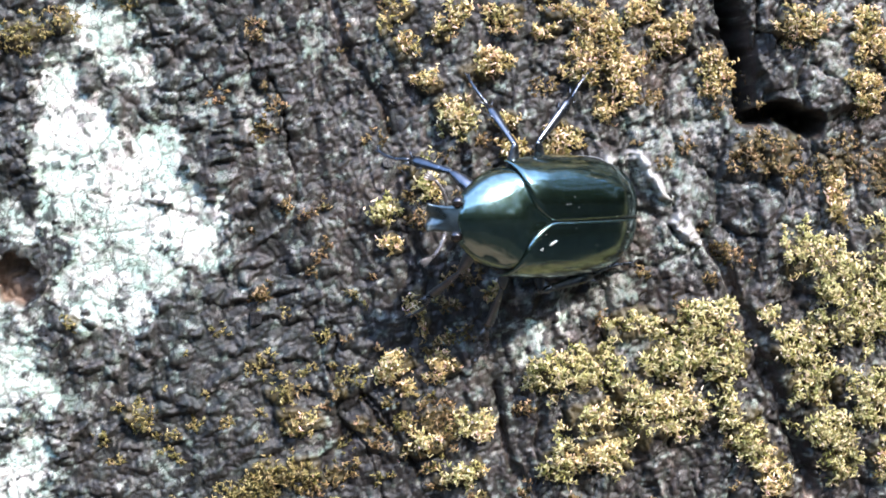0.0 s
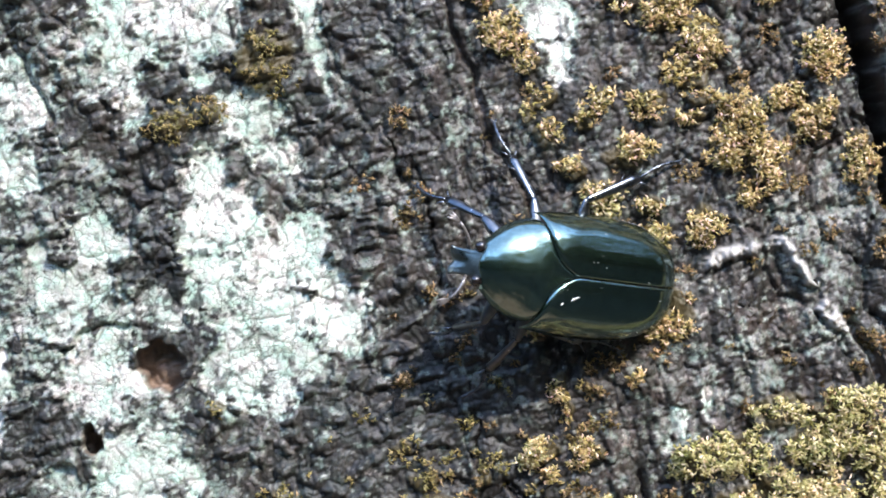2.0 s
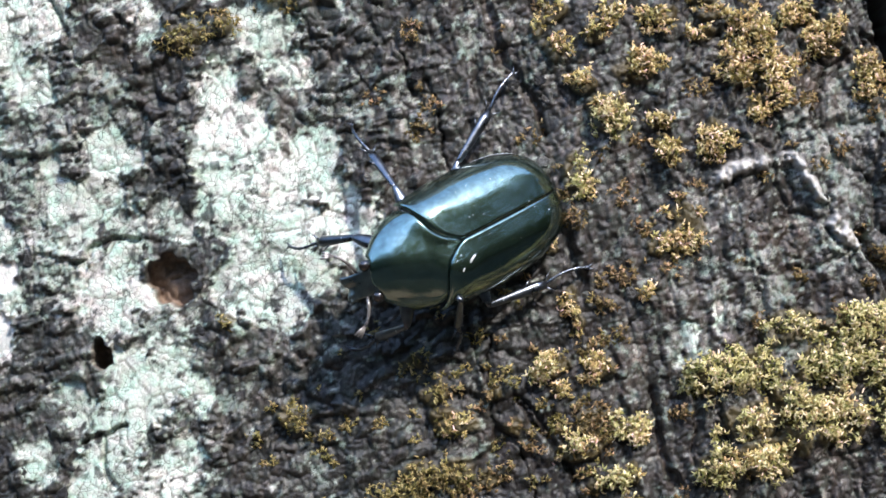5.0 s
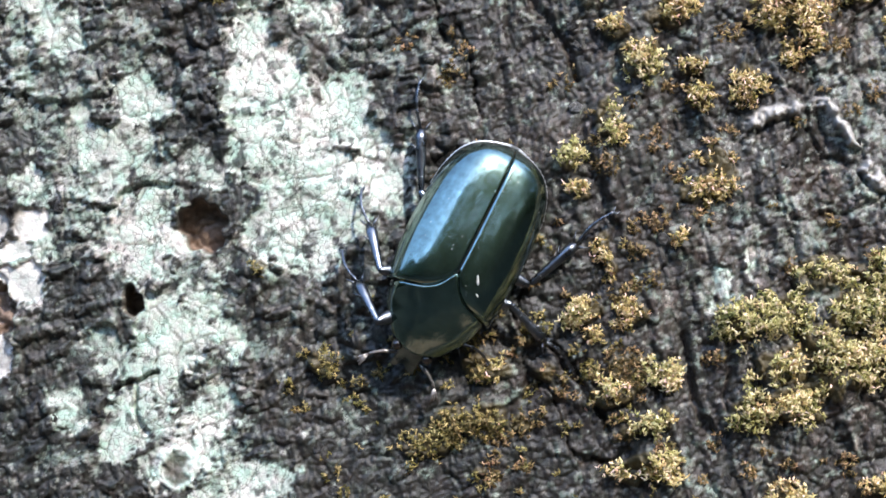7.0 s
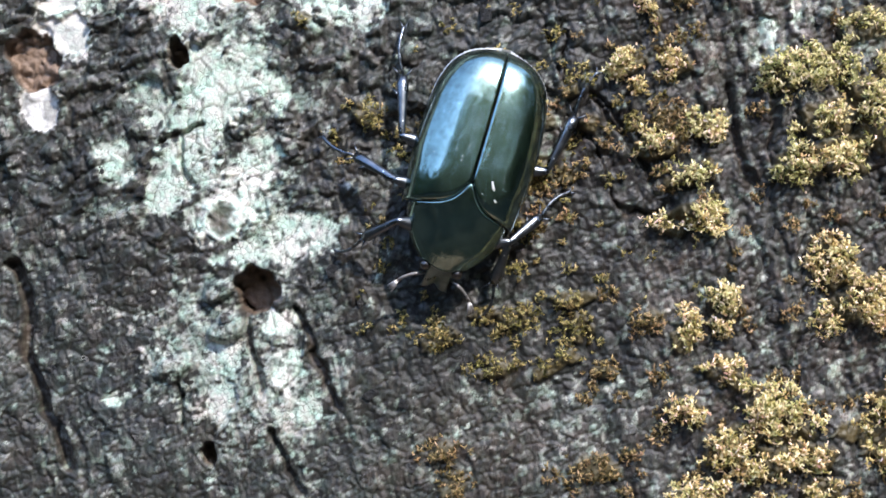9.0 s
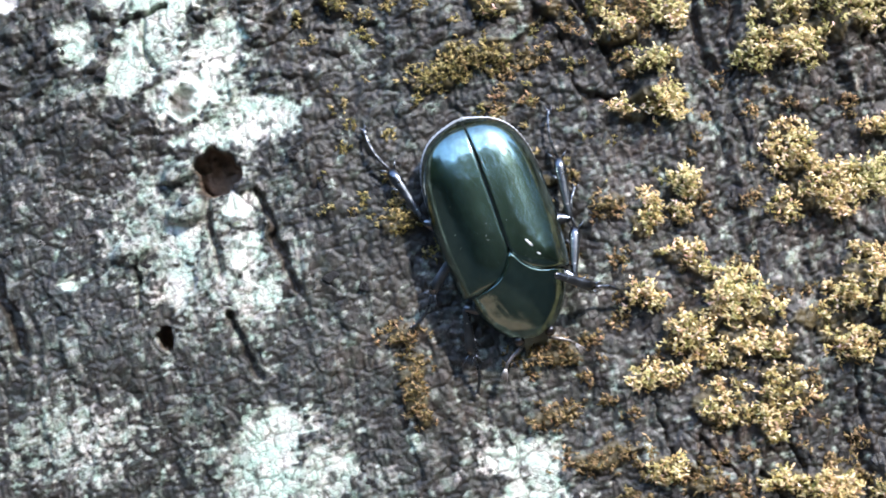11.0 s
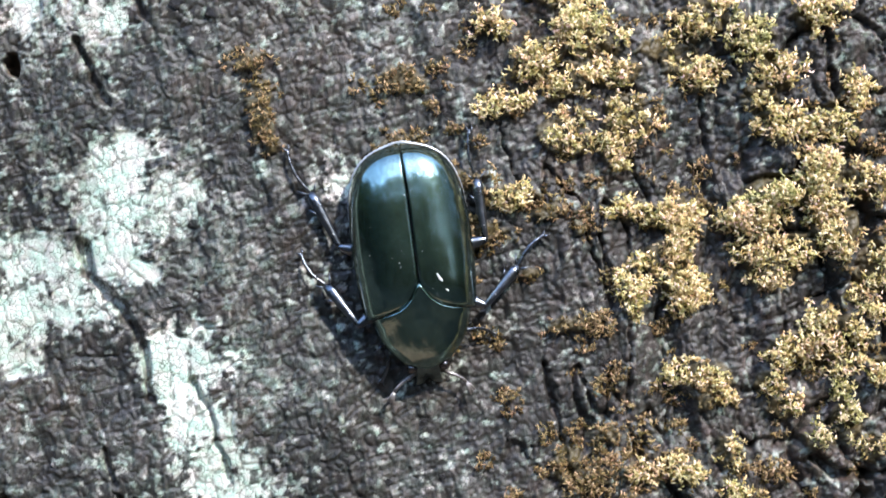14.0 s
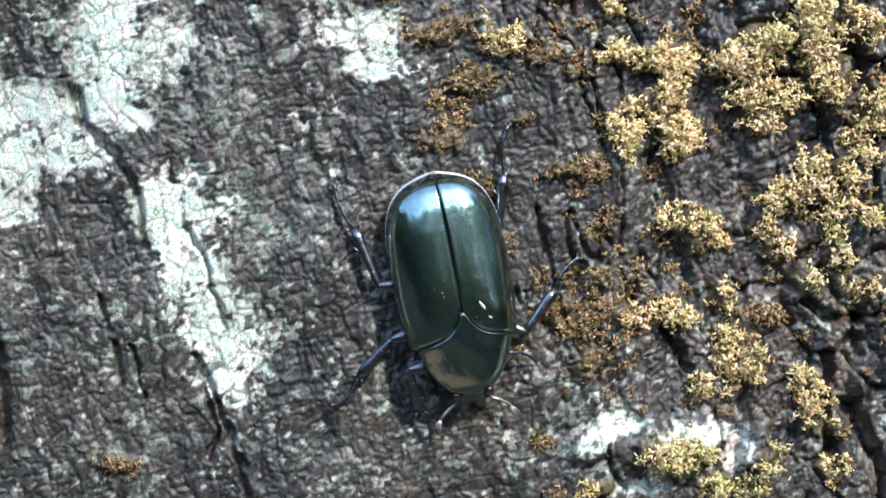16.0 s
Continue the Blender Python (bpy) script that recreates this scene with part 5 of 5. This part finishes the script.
def wing_case(parent, side):
    s = np.sin(np.linspace(0.006, 1, 34) * math.pi / 2) * 0.998
    u = np.linspace(0, 1, 64) ** 1.7
    ss, uu = np.meshgrid(s, u)
    x = np.full(ss.shape, -8.0)
    for _ in range(4):
        y = ss * half_width(x)
        x = -16.9 + (lobe(y) - 0.05 + 16.9) * uu
    y = ss * half_width(x)
    z = dome(x, ss)
    fade = step(x, -16.5, -11.0)
    z += fade * (0.10 * np.exp(-((ss - 0.50) / 0.26) ** 2) - 0.02 * np.exp(-((y - 0.9) / 0.6) ** 2) + 0.02 * np.exp(-(y / 0.22) ** 2))
    z += 0.20 * np.exp(-((x - 0.8) / 2.0) ** 2 - ((y - 4.6) / 1.3) ** 2)
    z -= 0.18 * np.exp(-((lobe(y) - x) / 0.15) ** 2) + 0.09 * np.exp(-(y / 0.05) ** 2)
    y = y + 0.02
    case = surface_part("wing_case", np.stack([x, side * y, z], -1), SHELL, parent, "glossy green-black wing case reflecting the sky")
    # two pale flecks near the left case's shoulder, painting the glint of small dents
    for u, v, size, turn in ((-0.2, 2.5, 0.62, 0.5), (1.4, 3.3, 0.34, 0.9)) if side > 0 else ():
        bm = bmesh.new()
        bmesh.ops.create_icosphere(bm, subdivisions=2, radius=1.0)
        for k in bm.verts:
            a, b = size * k.co.x * (1 + 0.3 * k.co.y), 0.15 * k.co.y * (1 + 0.4 * math.sin(5 * k.co.x))
            at_x, at_y = u + a * math.cos(turn) - b * math.sin(turn), v + a * math.sin(turn) + b * math.cos(turn)
            k.co = Vector((at_x, at_y, float(dome(at_x, at_y / half_width(at_x))) + 0.10 + 0.09 * k.co.z)) * 0.001
        part("dent_glint", bm, GLINT_DUST, case, "small pale fleck painting a dent's glint in the shell")
    # specks of dust
    specks = random.Random(7 + side)
    bm = bmesh.new()
    for _ in range(8):
        at_x, t = specks.uniform(-14.5, 1.0), specks.uniform(0.05, 0.85)
        at_y, size = t * float(half_width(at_x)), specks.uniform(0.03, 0.07)
        made = bmesh.ops.create_icosphere(bm, subdivisions=1, radius=size * 1e-3)["verts"]
        bmesh.ops.translate(bm, verts=made, vec=Vector((at_x, side * at_y, float(dome(at_x, t)) + 0.06)) * 0.001)
    part("dust", bm, GLINT_DUST, case, "scattered white specks of dust")
    return case


def neck_shield(parent):
    s = np.sin(np.linspace(-1, 1, 61) * math.pi / 2) * 0.998
    u = np.linspace(0, 1, 40)
    ss, uu = np.meshgrid(s, u)
    x = np.full(ss.shape, 5.0)
    for _ in range(4):
        y = ss * collar_width(x)
        back = lobe(y) + 0.05
        x = back + (10.5 - 0.9 * ss ** 2 - back) * uu
    y = ss * collar_width(x)
    z = FLOOR - 0.1 + top(x) * (1 - np.abs(ss) ** 2.2) ** 0.60
    level = np.exp(-((x - lobe(y)) / 1.6) ** 2) * (1 - np.abs(ss) ** 10)
    z += level * (dome(x, y / half_width(np.minimum(x, 4.0))) - z)
    z -= 0.15 * np.exp(-((x - lobe(y)) / 0.15) ** 2)
    z += 0.12 * np.exp(-((np.abs(ss) - 0.93) / 0.05) ** 2)
    return surface_part("neck_shield", np.stack([x, y, z], -1), SHELL, parent, "glossy dark green neck shield with a bronze sheen")


def tail_rim(parent):
    """The thin pale hem round the hind end of the wing cases."""
    bm = bmesh.new()
    x = -16.9 + 9.0 * np.linspace(1, 0, 40) ** 2
    arc = [(a, half_width(a) - 0.05, FLOOR + 0.35) for a in x] + [(a, -half_width(a) + 0.05, FLOOR + 0.35) for a in x[::-1]]
    tube(bm, [tuple(float(c) for c in v) for v in arc], [(0.07 + 0.15 * math.sin(math.pi * k / (len(arc) - 1))) * (1.25 if k % 2 else 0.8) for k in range(len(arc))], 8)
    return part("tail_rim", bm, RIM, parent, "pale grey bristly hem round the tail end")


def underside(parent):
    bm = bmesh.new()
    bmesh.ops.create_uvsphere(bm, u_segments=36, v_segments=24, radius=1.0)
    for v in bm.verts:
        x, y, z = v.co
        bulge = 1 - 0.10 * x
        v.co = Vector((-3.6 + 12.2 * x, 6.0 * y * bulge, FLOOR - 0.2 + (2.5 if z < 0 else 1.6) * z + 0.12 * math.sin(9 * x) * (z < -0.2))) * 0.001
    return part("underside", bm, SHELL_DARK, parent, "black hairy underside of the abdomen")


def tube(bm, points, radii, sides=9, flat=1.0):
    """A tube along points, with its own radius at each."""
    rings = []
    for k, c in enumerate(points):
        a = Vector(points[max(k - 1, 0)])
        b = Vector(points[min(k + 1, len(points) - 1)])
        t = (b - a).normalized()
        side = t.cross(Vector((0, 0, 1)))
        side = side.normalized() if side.length > 1e-4 else Vector((0, 1, 0))
        up = side.cross(t)
        rings.append([bm.verts.new((Vector(c) + side * math.cos(w) * radii[k] + up * math.sin(w) * radii[k] * flat) * 0.001) for w in (2 * math.pi * i / sides for i in range(sides))])
    for ra, rb in zip(rings[:-1], rings[1:]):
        for i in range(sides):
            bm.faces.new((ra[i], ra[(i + 1) % sides], rb[(i + 1) % sides], rb[i]))
    bm.faces.new(rings[0])
    bm.faces.new(rings[-1])


def head(parent):
    """Narrow head with a forked shield in front."""
    bm = bmesh.new()
    n, m = 18, 15
    grid = []
    for i in range(n):
        u = i / (n - 1)
        x0 = 9.3 + 3.2 * u
        wide = float(np.interp(u, (0, 0.25, 0.45, 0.8, 1.0), (2.0, 1.95, 1.55, 1.5, 1.7)))
        row = []
        for j in range(m):
            s = -1 + 2 * j / (m - 1)
            notch = 0.7 * max(0.0, u - 0.6) / 0.4 * math.exp(-(s / 0.35) ** 2)
            rim = 0.35 * math.exp(-((abs(s) - 0.95) / 0.12) ** 2) + 0.3 * math.exp(-((u - 1.0) / 0.07) ** 2)
            row.append((x0 - notch, s * wide, FLOOR + 1.1 - 4.4 * u + 0.75 * (1 - s * s) ** 0.5 * (1 - 0.6 * u) + rim * u))
        grid.append(row)
    upper = [[bm.verts.new(Vector(c) * 0.001) for c in row] for row in grid]
    lower = [[bm.verts.new(Vector((c[0] - 0.05, c[1] * 0.92, c[2] - 0.25 - 1.1 * (1 - (2 * j / (m - 1) - 1) ** 2) * (1 - 0.75 * i / (n - 1)))) * 0.001) for j, c in enumerate(row)] for i, row in enumerate(grid)]
    for sheet in (upper, lower):
        for i in range(n - 1):
            for j in range(m - 1):
                bm.faces.new((sheet[i][j], sheet[i][j + 1], sheet[i + 1][j + 1], sheet[i + 1][j]))
    rim = [(i, 0) for i in range(n)] + [(n - 1, j) for j in range(1, m)] + [(i, m - 1) for i in range(n - 2, -1, -1)] + [(0, j) for j in range(m - 2, 0, -1)]
    for (i, j), (k, l) in zip(rim, rim[1:] + rim[:1]):
        bm.faces.new((upper[i][j], upper[k][l], lower[k][l], lower[i][j]))
    ob = part("head", bm, HEAD, parent, "grey-green pitted head with a forked front shield")
    for side in (-1, 1):
        bm = bmesh.new()
        bmesh.ops.create_uvsphere(bm, u_segments=18, v_segments=12, radius=0.70e-3)
        bmesh.ops.translate(bm, verts=bm.verts, vec=Vector((10.3, side * 1.95, FLOOR - 0.1)) * 0.001)
        part("eye", bm, EYE, ob, "round dark brown eye")
        bm = bmesh.new()
        pts = [(11.0, side * 1.5, FLOOR - 1.2), (11.4, side * 2.4, FLOOR - 1.0), (11.8, side * 3.2, FLOOR - 1.0), (12.3, side * 3.9, FLOOR - 1.1), (12.8, side * 4.4, FLOOR - 1.2)]
        tube(bm, pts, (0.16, 0.26, 0.2, 0.17, 0.2), 8)
        for k in range(3):
            tip = (13.9 + 0.28 * k, side * (5.4 - 0.30 * k), FLOOR - 1.4)
            tube(bm, [pts[-1], tuple((a + b) / 2 for a, b in zip(pts[-1], tip)), tip], (0.14, 0.2, 0.1), 7, 0.5)
        part("antenna", bm, ANTENNA, ob, "short brown antenna with a leafed club")
    return ob


LEGS = {
    # hip x, y, z; thigh length; shin and foot length
    "front": ((6.0, 2.4, 1.5), 4.8, 11.0),
    "middle": ((1.6, 3.2, 1.3), 5.3, 11.6),
    "hind": ((-3.4, 3.2, 1.3), 5.8, 13.8),
}


def leg(parent, which):
    """Thigh as the part, shin with foot under it; both lie along their own x."""
    _, a, b = LEGS[which]
    bm = bmesh.new()
    tube(bm, [(a * u, 0, 0) for u in (-0.06, 0.0, 0.15, 0.4, 0.7, 0.92, 1.0, 1.05)], (0.3, 0.6, 0.82, 0.94, 0.82, 0.54, 0.42, 0.18), 12, 0.7)
    thigh = part("leg", bm, LEG, parent, "blue-black jointed leg gripping the bark")
    bm = bmesh.new()
    shin = 0.54 * b
    tube(bm, [(shin * u, 0, 0) for u in (-0.03, 0.05, 0.3, 0.6, 0.85, 1.0)], (0.26, 0.40, 0.48, 0.60, 0.72, 0.48), 10, 0.65)
    for u, way in ((0.62, 1), (0.97, 1), (0.97, -1)):
        tube(bm, [(shin * u, way * 0.3, 0), (shin * u + 0.6, way * 0.8, 0.1), (shin * u + 1.2, way * 1.25, 0.0)], (0.16, 0.10, 0.03), 6)
    foot = b - shin
    joints = np.linspace(0, 1, 16)
    bend = [(shin + foot * 0.95 * u, 0.55 * math.sin(math.pi * u), 0.25 * math.sin(math.pi * u)) for u in joints]
    tube(bm, bend, [0.23 if k % 3 == 2 else 0.17 for k in range(16)], 8)
    for way in (-1, 1):
        tube(bm, [(b * 0.94, 0, 0), (b * 0.98, way * 0.28, 0.15), (b * 1.02, way * 0.42, -0.1)], (0.13, 0.1, 0.03), 6)
    lower = part("shin", bm, LEG, thigh, "toothed shin with a beaded foot and two claws")
    return thigh, lower


def beetle():
    root = tagged(new("beetle"), "large glossy green-black flower chafer beetle crawling over the bark", "beetle")
    wing_case(root, 1)
    wing_case(root, -1)
    neck_shield(root)
    tail_rim(root)
    underside(root)
    head(root)
    return root, {(side, which): leg(root, which) for which in LEGS for side in (-1, 1)}


# ---- the crawl: seconds, x and height over 1.25 m in millimetres, heading, pitch and roll ----
CRAWL = [
    (0, 7.23, 54.43, -181.0, 36.0, -1.5),
    (0.5, 0.81, 58.65, -185.6, 32.7, -8.7),
    (1, -4.41, 58.30, -186.3, 32.1, -0.8),
    (1.5, -6.31, 58.24, -187.9, 33.3, -0.7),
    (2, -6.13, 57.87, -188.4, 31.1, 1.2),
    (2.5, -6.35, 58.41, -188.2, 30.6, -1.2),
    (3, -5.83, 59.04, -185.4, 31.1, -5.2),
    (3.2, -5.68, 57.60, -183.3, 31.5, -5.3),
    (5.3, -21.01, 49.45, -150.0, 28.8, -6.0),
    (5.5, -20.94, 49.27, -150.0, 28.8, -5.0),
    (6, -21.03, 49.05, -149.8, 28.1, -5.5),
    (6.5, -19.59, 45.49, -132.3, 1.9, 0.0),
    (7, -21.99, 40.08, -116.4, 6.4, -6.6),
    (7.5, -21.24, 35.19, -110.3, 6.9, -8.8),
    (8, -24.47, 24.82, -113.1, 9.0, 0.3),
    (8.5, -24.86, 22.00, -108.4, 8.3, -0.3),
    (8.7, -25.61, 21.80, -109.4, 10.1, -4.3),
    (10.8, -16.42, 1.03, -72.5, -0.3, -3.0),
    (11, -15.38, -1.33, -69.9, 2.7, -2.0),
    (11.5, -12.62, -7.13, -67.7, 6.6, -0.8),
    (12, -11.5, -11.65, -72.7, 0.4, 1.4),
    (12.5, -10.06, -18.91, -73.3, 7.7, -1.7),
    (13, -9.26, -21.97, -74.1, 9.6, 1.3),
    (13.5, -7.28, -26.98, -69.6, -2.1, 1.9),
    (14, -6.78, -37.34, -81.2, 3.2, -0.3),
    (14.5, -3.62, -38.81, -75.7, 4.3, 4.1),
    (15, -3.12, -46.87, -77.0, 4.3, 0.3),
    (15.5, -1.33, -52.43, -77.4, 6.5, 2.6),
    (16, -0.70, -59.68, -78.4, 5.5, -3.7),
]
# where each foot stands: seconds, x and height over 1.25 m in millimetres
STEPS_RIGHT_FRONT = [
    (0, -10.2, 62.6), (0.5, -10.8, 72.4), (1, -18.7, 67.6), (1.5, -22.0, 68.6), (2, -22.0, 68.6),
    (2.5, -21.8, 68.6), (3.2, -24.7, 67.1), (5.5, -40.4, 47.0), (6, -40.4, 47.0), (6.5, -39.7, 41.7),
    (7, -34.7, 43.2), (7.5, -32.9, 29.0), (8, -35.0, 18.1), (8.5, -40.8, 13.6), (8.7, -41.5, 15.4),
    (10.8, -18.6, -16.0), (11, -18.4, -18.2), (11.5, -19.7, -23.1), (12, -18.4, -30.7), (12.5, -14.5, -34.6),
    (13, -12.8, -33.5), (13.5, -10.9, -39.2), (14, -10.4, -48.9), (14.5, -13.3, -55.7), (15, -10.9, -66.8),
    (15.5, -8.6, -69.2), (16, -3.5, -76.8),
]
STEPS_RIGHT_MIDDLE = [
    (0, 2.1, 71.0), (0.5, 1.7, 71.0), (1, -11.0, 74.3), (1.5, -11.5, 75.8), (2, -11.9, 76.1),
    (2.5, -11.5, 76.1), (3.2, -11.6, 75.3), (5.5, -33.2, 63.0), (6, -33.3, 63.0), (6.5, -30.7, 60.7),
    (7, -32.4, 50.7), (7.5, -33.0, 39.9), (8, -41.2, 28.8), (8.5, -42.5, 28.5), (8.7, -42.6, 28.5),
    (10.8, -30.9, -9.7), (11, -26.6, -10.6), (11.5, -27.1, -11.7), (12, -23.2, -12.3), (12.5, -23.2, -29.2),
    (13, -24.5, -30.3), (13.5, -20.6, -34.3), (14, -21.0, -33.9), (14.5, -16.4, -40.6), (15, -17.4, -49.2),
    (15.5, -17.7, -61.6), (16, -15.8, -72.0),
]
STEPS_RIGHT_HIND = [
    (0, 18.1, 72.3), (0.5, 16.5, 71.2), (1, 11.4, 70.9), (1.5, 10.9, 70.8), (2, 11.1, 70.9),
    (2.5, 10.9, 70.8), (3.2, 10.9, 70.7), (5.5, -13.3, 72.7), (6, -13.4, 72.7), (6.5, -16.9, 63.2),
    (7, -25.7, 66.3), (7.5, -27.4, 52.9), (8, -27.4, 47.9), (8.5, -32.1, 43.0), (8.7, -31.8, 41.9),
    (10.8, -33.0, 13.4), (11, -32.8, 13.8), (11.5, -30.8, 3.2), (12, -29.2, 2.9), (12.5, -27.7, -7.7),
    (13, -27.3, -7.4), (13.5, -27.1, -14.2), (14, -22.9, -21.3), (14.5, -22.6, -22.2), (15, -20.3, -34.5),
    (15.5, -19.9, -34.6), (16, -15.8, -44.1),
]
STEPS_LEFT_FRONT = [
    (0, -5.6, 40.9), (0.5, -10.3, 49.0), (1, -18.6, 49.7), (1.5, -18.9, 49.8), (2, -19.2, 50.1),
    (2.5, -19.3, 50.2), (3.2, -19.2, 50.3), (5.5, -31.6, 35.2), (6, -31.7, 35.2), (6.5, -27.1, 32.3),
    (7, -17.4, 29.8), (7.5, -14.4, 25.9), (8, -19.4, 10.9), (8.5, -25.8, 5.6), (8.7, -25.7, 6.1),
    (10.8, -0.1, -6.2), (11, -0.4, -6.1), (11.5, 0.7, -16.0), (12, -2.3, -15.0), (12.5, -0.6, -25.4),
    (13, -0.2, -26.4), (13.5, 2.6, -30.7), (14, 1.9, -43.5), (14.5, 11.0, -45.9), (15, 5.4, -50.5),
    (15.5, 7.9, -57.0), (16, 9.2, -66.0),
]
STEPS_LEFT_MIDDLE = [
    (0, 3.4, 35.5), (0.5, -7.2, 42.0), (1, -11.9, 42.3), (1.5, -15.5, 41.7), (2, -15.4, 42.3),
    (2.5, -15.1, 42.5), (3.2, -14.6, 41.8), (5.5, -17.8, 37.7), (6, -17.8, 37.7), (6.5, -16.7, 35.8),
    (7, -6.9, 28.5), (7.5, -10.7, 32.0), (8, -11.4, 20.3), (8.5, -11.7, 19.0), (8.7, -12.2, 20.7),
    (10.8, -6.7, 8.3), (11, -7.0, 7.4), (11.5, 2.6, -0.3), (12, 2.9, -0.5), (12.5, 5.0, -15.0),
    (13, 5.4, -14.9), (13.5, 5.4, -15.9), (14, 8.9, -31.0), (14.5, 8.7, -39.4), (15, 9.0, -39.7),
    (15.5, 14.4, -52.8), (16, 14.5, -52.7),
]
STEPS_LEFT_HIND = [
    (0, 23.2, 48.2), (0.5, 13.4, 47.6), (1, 12.7, 47.4), (1.5, 3.8, 47.8), (2, 3.9, 47.8),
    (2.5, 4.2, 48.2), (3.2, 2.3, 46.7), (5.5, -1.6, 48.7), (6, -1.7, 48.7), (6.5, -2.2, 48.4),
    (7, -1.9, 48.0), (7.5, -2.2, 48.0), (8, -9.0, 35.9), (8.5, -9.2, 35.5), (8.7, -9.1, 35.3),
    (10.8, -10.4, 22.2), (11, -10.4, 16.6), (11.5, -8.8, 14.8), (12, -7.3, 11.3), (12.5, -4.2, 1.3),
    (13, -3.1, -2.1), (13.5, -4.5, -5.9), (14, -0.8, -18.4), (14.5, -0.4, -18.6), (15, 3.9, -30.5),
    (15.5, 3.8, -28.0), (16, 5.7, -34.4),
]
FEET = {(-1, "front"): STEPS_RIGHT_FRONT, (-1, "middle"): STEPS_RIGHT_MIDDLE, (-1, "hind"): STEPS_RIGHT_HIND,
        (1, "front"): STEPS_LEFT_FRONT, (1, "middle"): STEPS_LEFT_MIDDLE, (1, "hind"): STEPS_LEFT_HIND}


def crawl_pose(x, z, heading, pitch, roll):
    x, z, heading, pitch, roll = x * 1e-3, MID_Z + z * 1e-3, radians(heading), radians(pitch), radians(roll)
    lift = max(0.0, 0.0122 * math.sin(pitch) - 0.0010) if pitch > 0 else max(0.0, -0.009 * math.sin(pitch) - 0.002)
    c, s = math.cos(heading), math.sin(heading)
    turn = Matrix(((c, -s, 0), (0, 0, -1), (s, c, 0))).to_4x4()
    return Matrix.Translation((x, trunk_y(x, z) - lift, z)) @ turn @ Matrix.Rotation(-pitch, 4, "Y") @ Matrix.Rotation(roll, 4, "X")


def aim(start, end, up):
    """A pose at start whose x runs to end and whose z leans to up."""
    x = (end - start).normalized()
    y = up.cross(x).normalized()
    z = x.cross(y)
    return Matrix.Translation(start) @ Matrix((x, y, z)).transposed().to_4x4()


def leg_poses(body, side, which, foot):
    """Thigh in the beetle's space and shin in the thigh's, so that the foot reaches its hold."""
    (hx, hy, hz), a, b = LEGS[which]
    a, b = a * 1e-3, b * 1e-3
    hip = Vector((hx, side * hy, hz)) * 1e-3
    goal = body.inverted() @ foot
    reach = goal - hip
    span = min(max(reach.length, b - a + 0.0008), a + b - 0.0003)
    reach = reach.normalized()
    out = Vector((0.25 if which == "front" else 0.0, side * 1.0, 0.10))
    out = (out - reach * out.dot(reach)).normalized()
    k = (a * a - b * b + span * span) / (2 * span)
    knee = hip + reach * k + out * math.sqrt(max(a * a - k * k, 0.0))
    thigh = aim(hip, knee, Vector((0, 0, 1)))
    shin = aim(knee, hip + reach * span, Vector((0, 0, 1)))
    return thigh, thigh.inverted() @ shin


def foothold(x, z):
    """A place on the rough bark, just above its surface."""
    p = ((x - AXIS_X) * math.cos(LEAN) + (z - MID_Z) * math.sin(LEAN)) * 1e3
    q = (-(x - AXIS_X) * math.sin(LEAN) + (z - MID_Z) * math.cos(LEAN)) * 1e3
    high = float(np.max(bark_height(p + np.array([-0.6, 0, 0.6, 0, 0]), q + np.array([0, 0, 0, 0.6, -0.6]))[0]))
    return Vector((x, trunk_y(x, z) - high * 1e-3 - 0.0005, z))


def motions():
    walk(BEETLE, [(t, crawl_pose(*rest)) for t, *rest in CRAWL])
    for (side, which), (thigh, shin) in BEETLE_LEGS.items():
        steps = np.array(FEET[side, which])
        thigh_rows, shin_rows = [], []
        for t, *rest in CRAWL:
            x, z = np.interp(t, steps[:, 0], steps[:, 1]) * 1e-3, MID_Z + np.interp(t, steps[:, 0], steps[:, 2]) * 1e-3
            upper, lower = leg_poses(crawl_pose(*rest), side, which, foothold(x, z))
            thigh_rows.append((t, upper))
            shin_rows.append((t, lower))
        walk(thigh, thigh_rows)
        walk(shin, shin_rows)


bark_flakes(290)
BEETLE, BEETLE_LEGS = beetle()
motions()
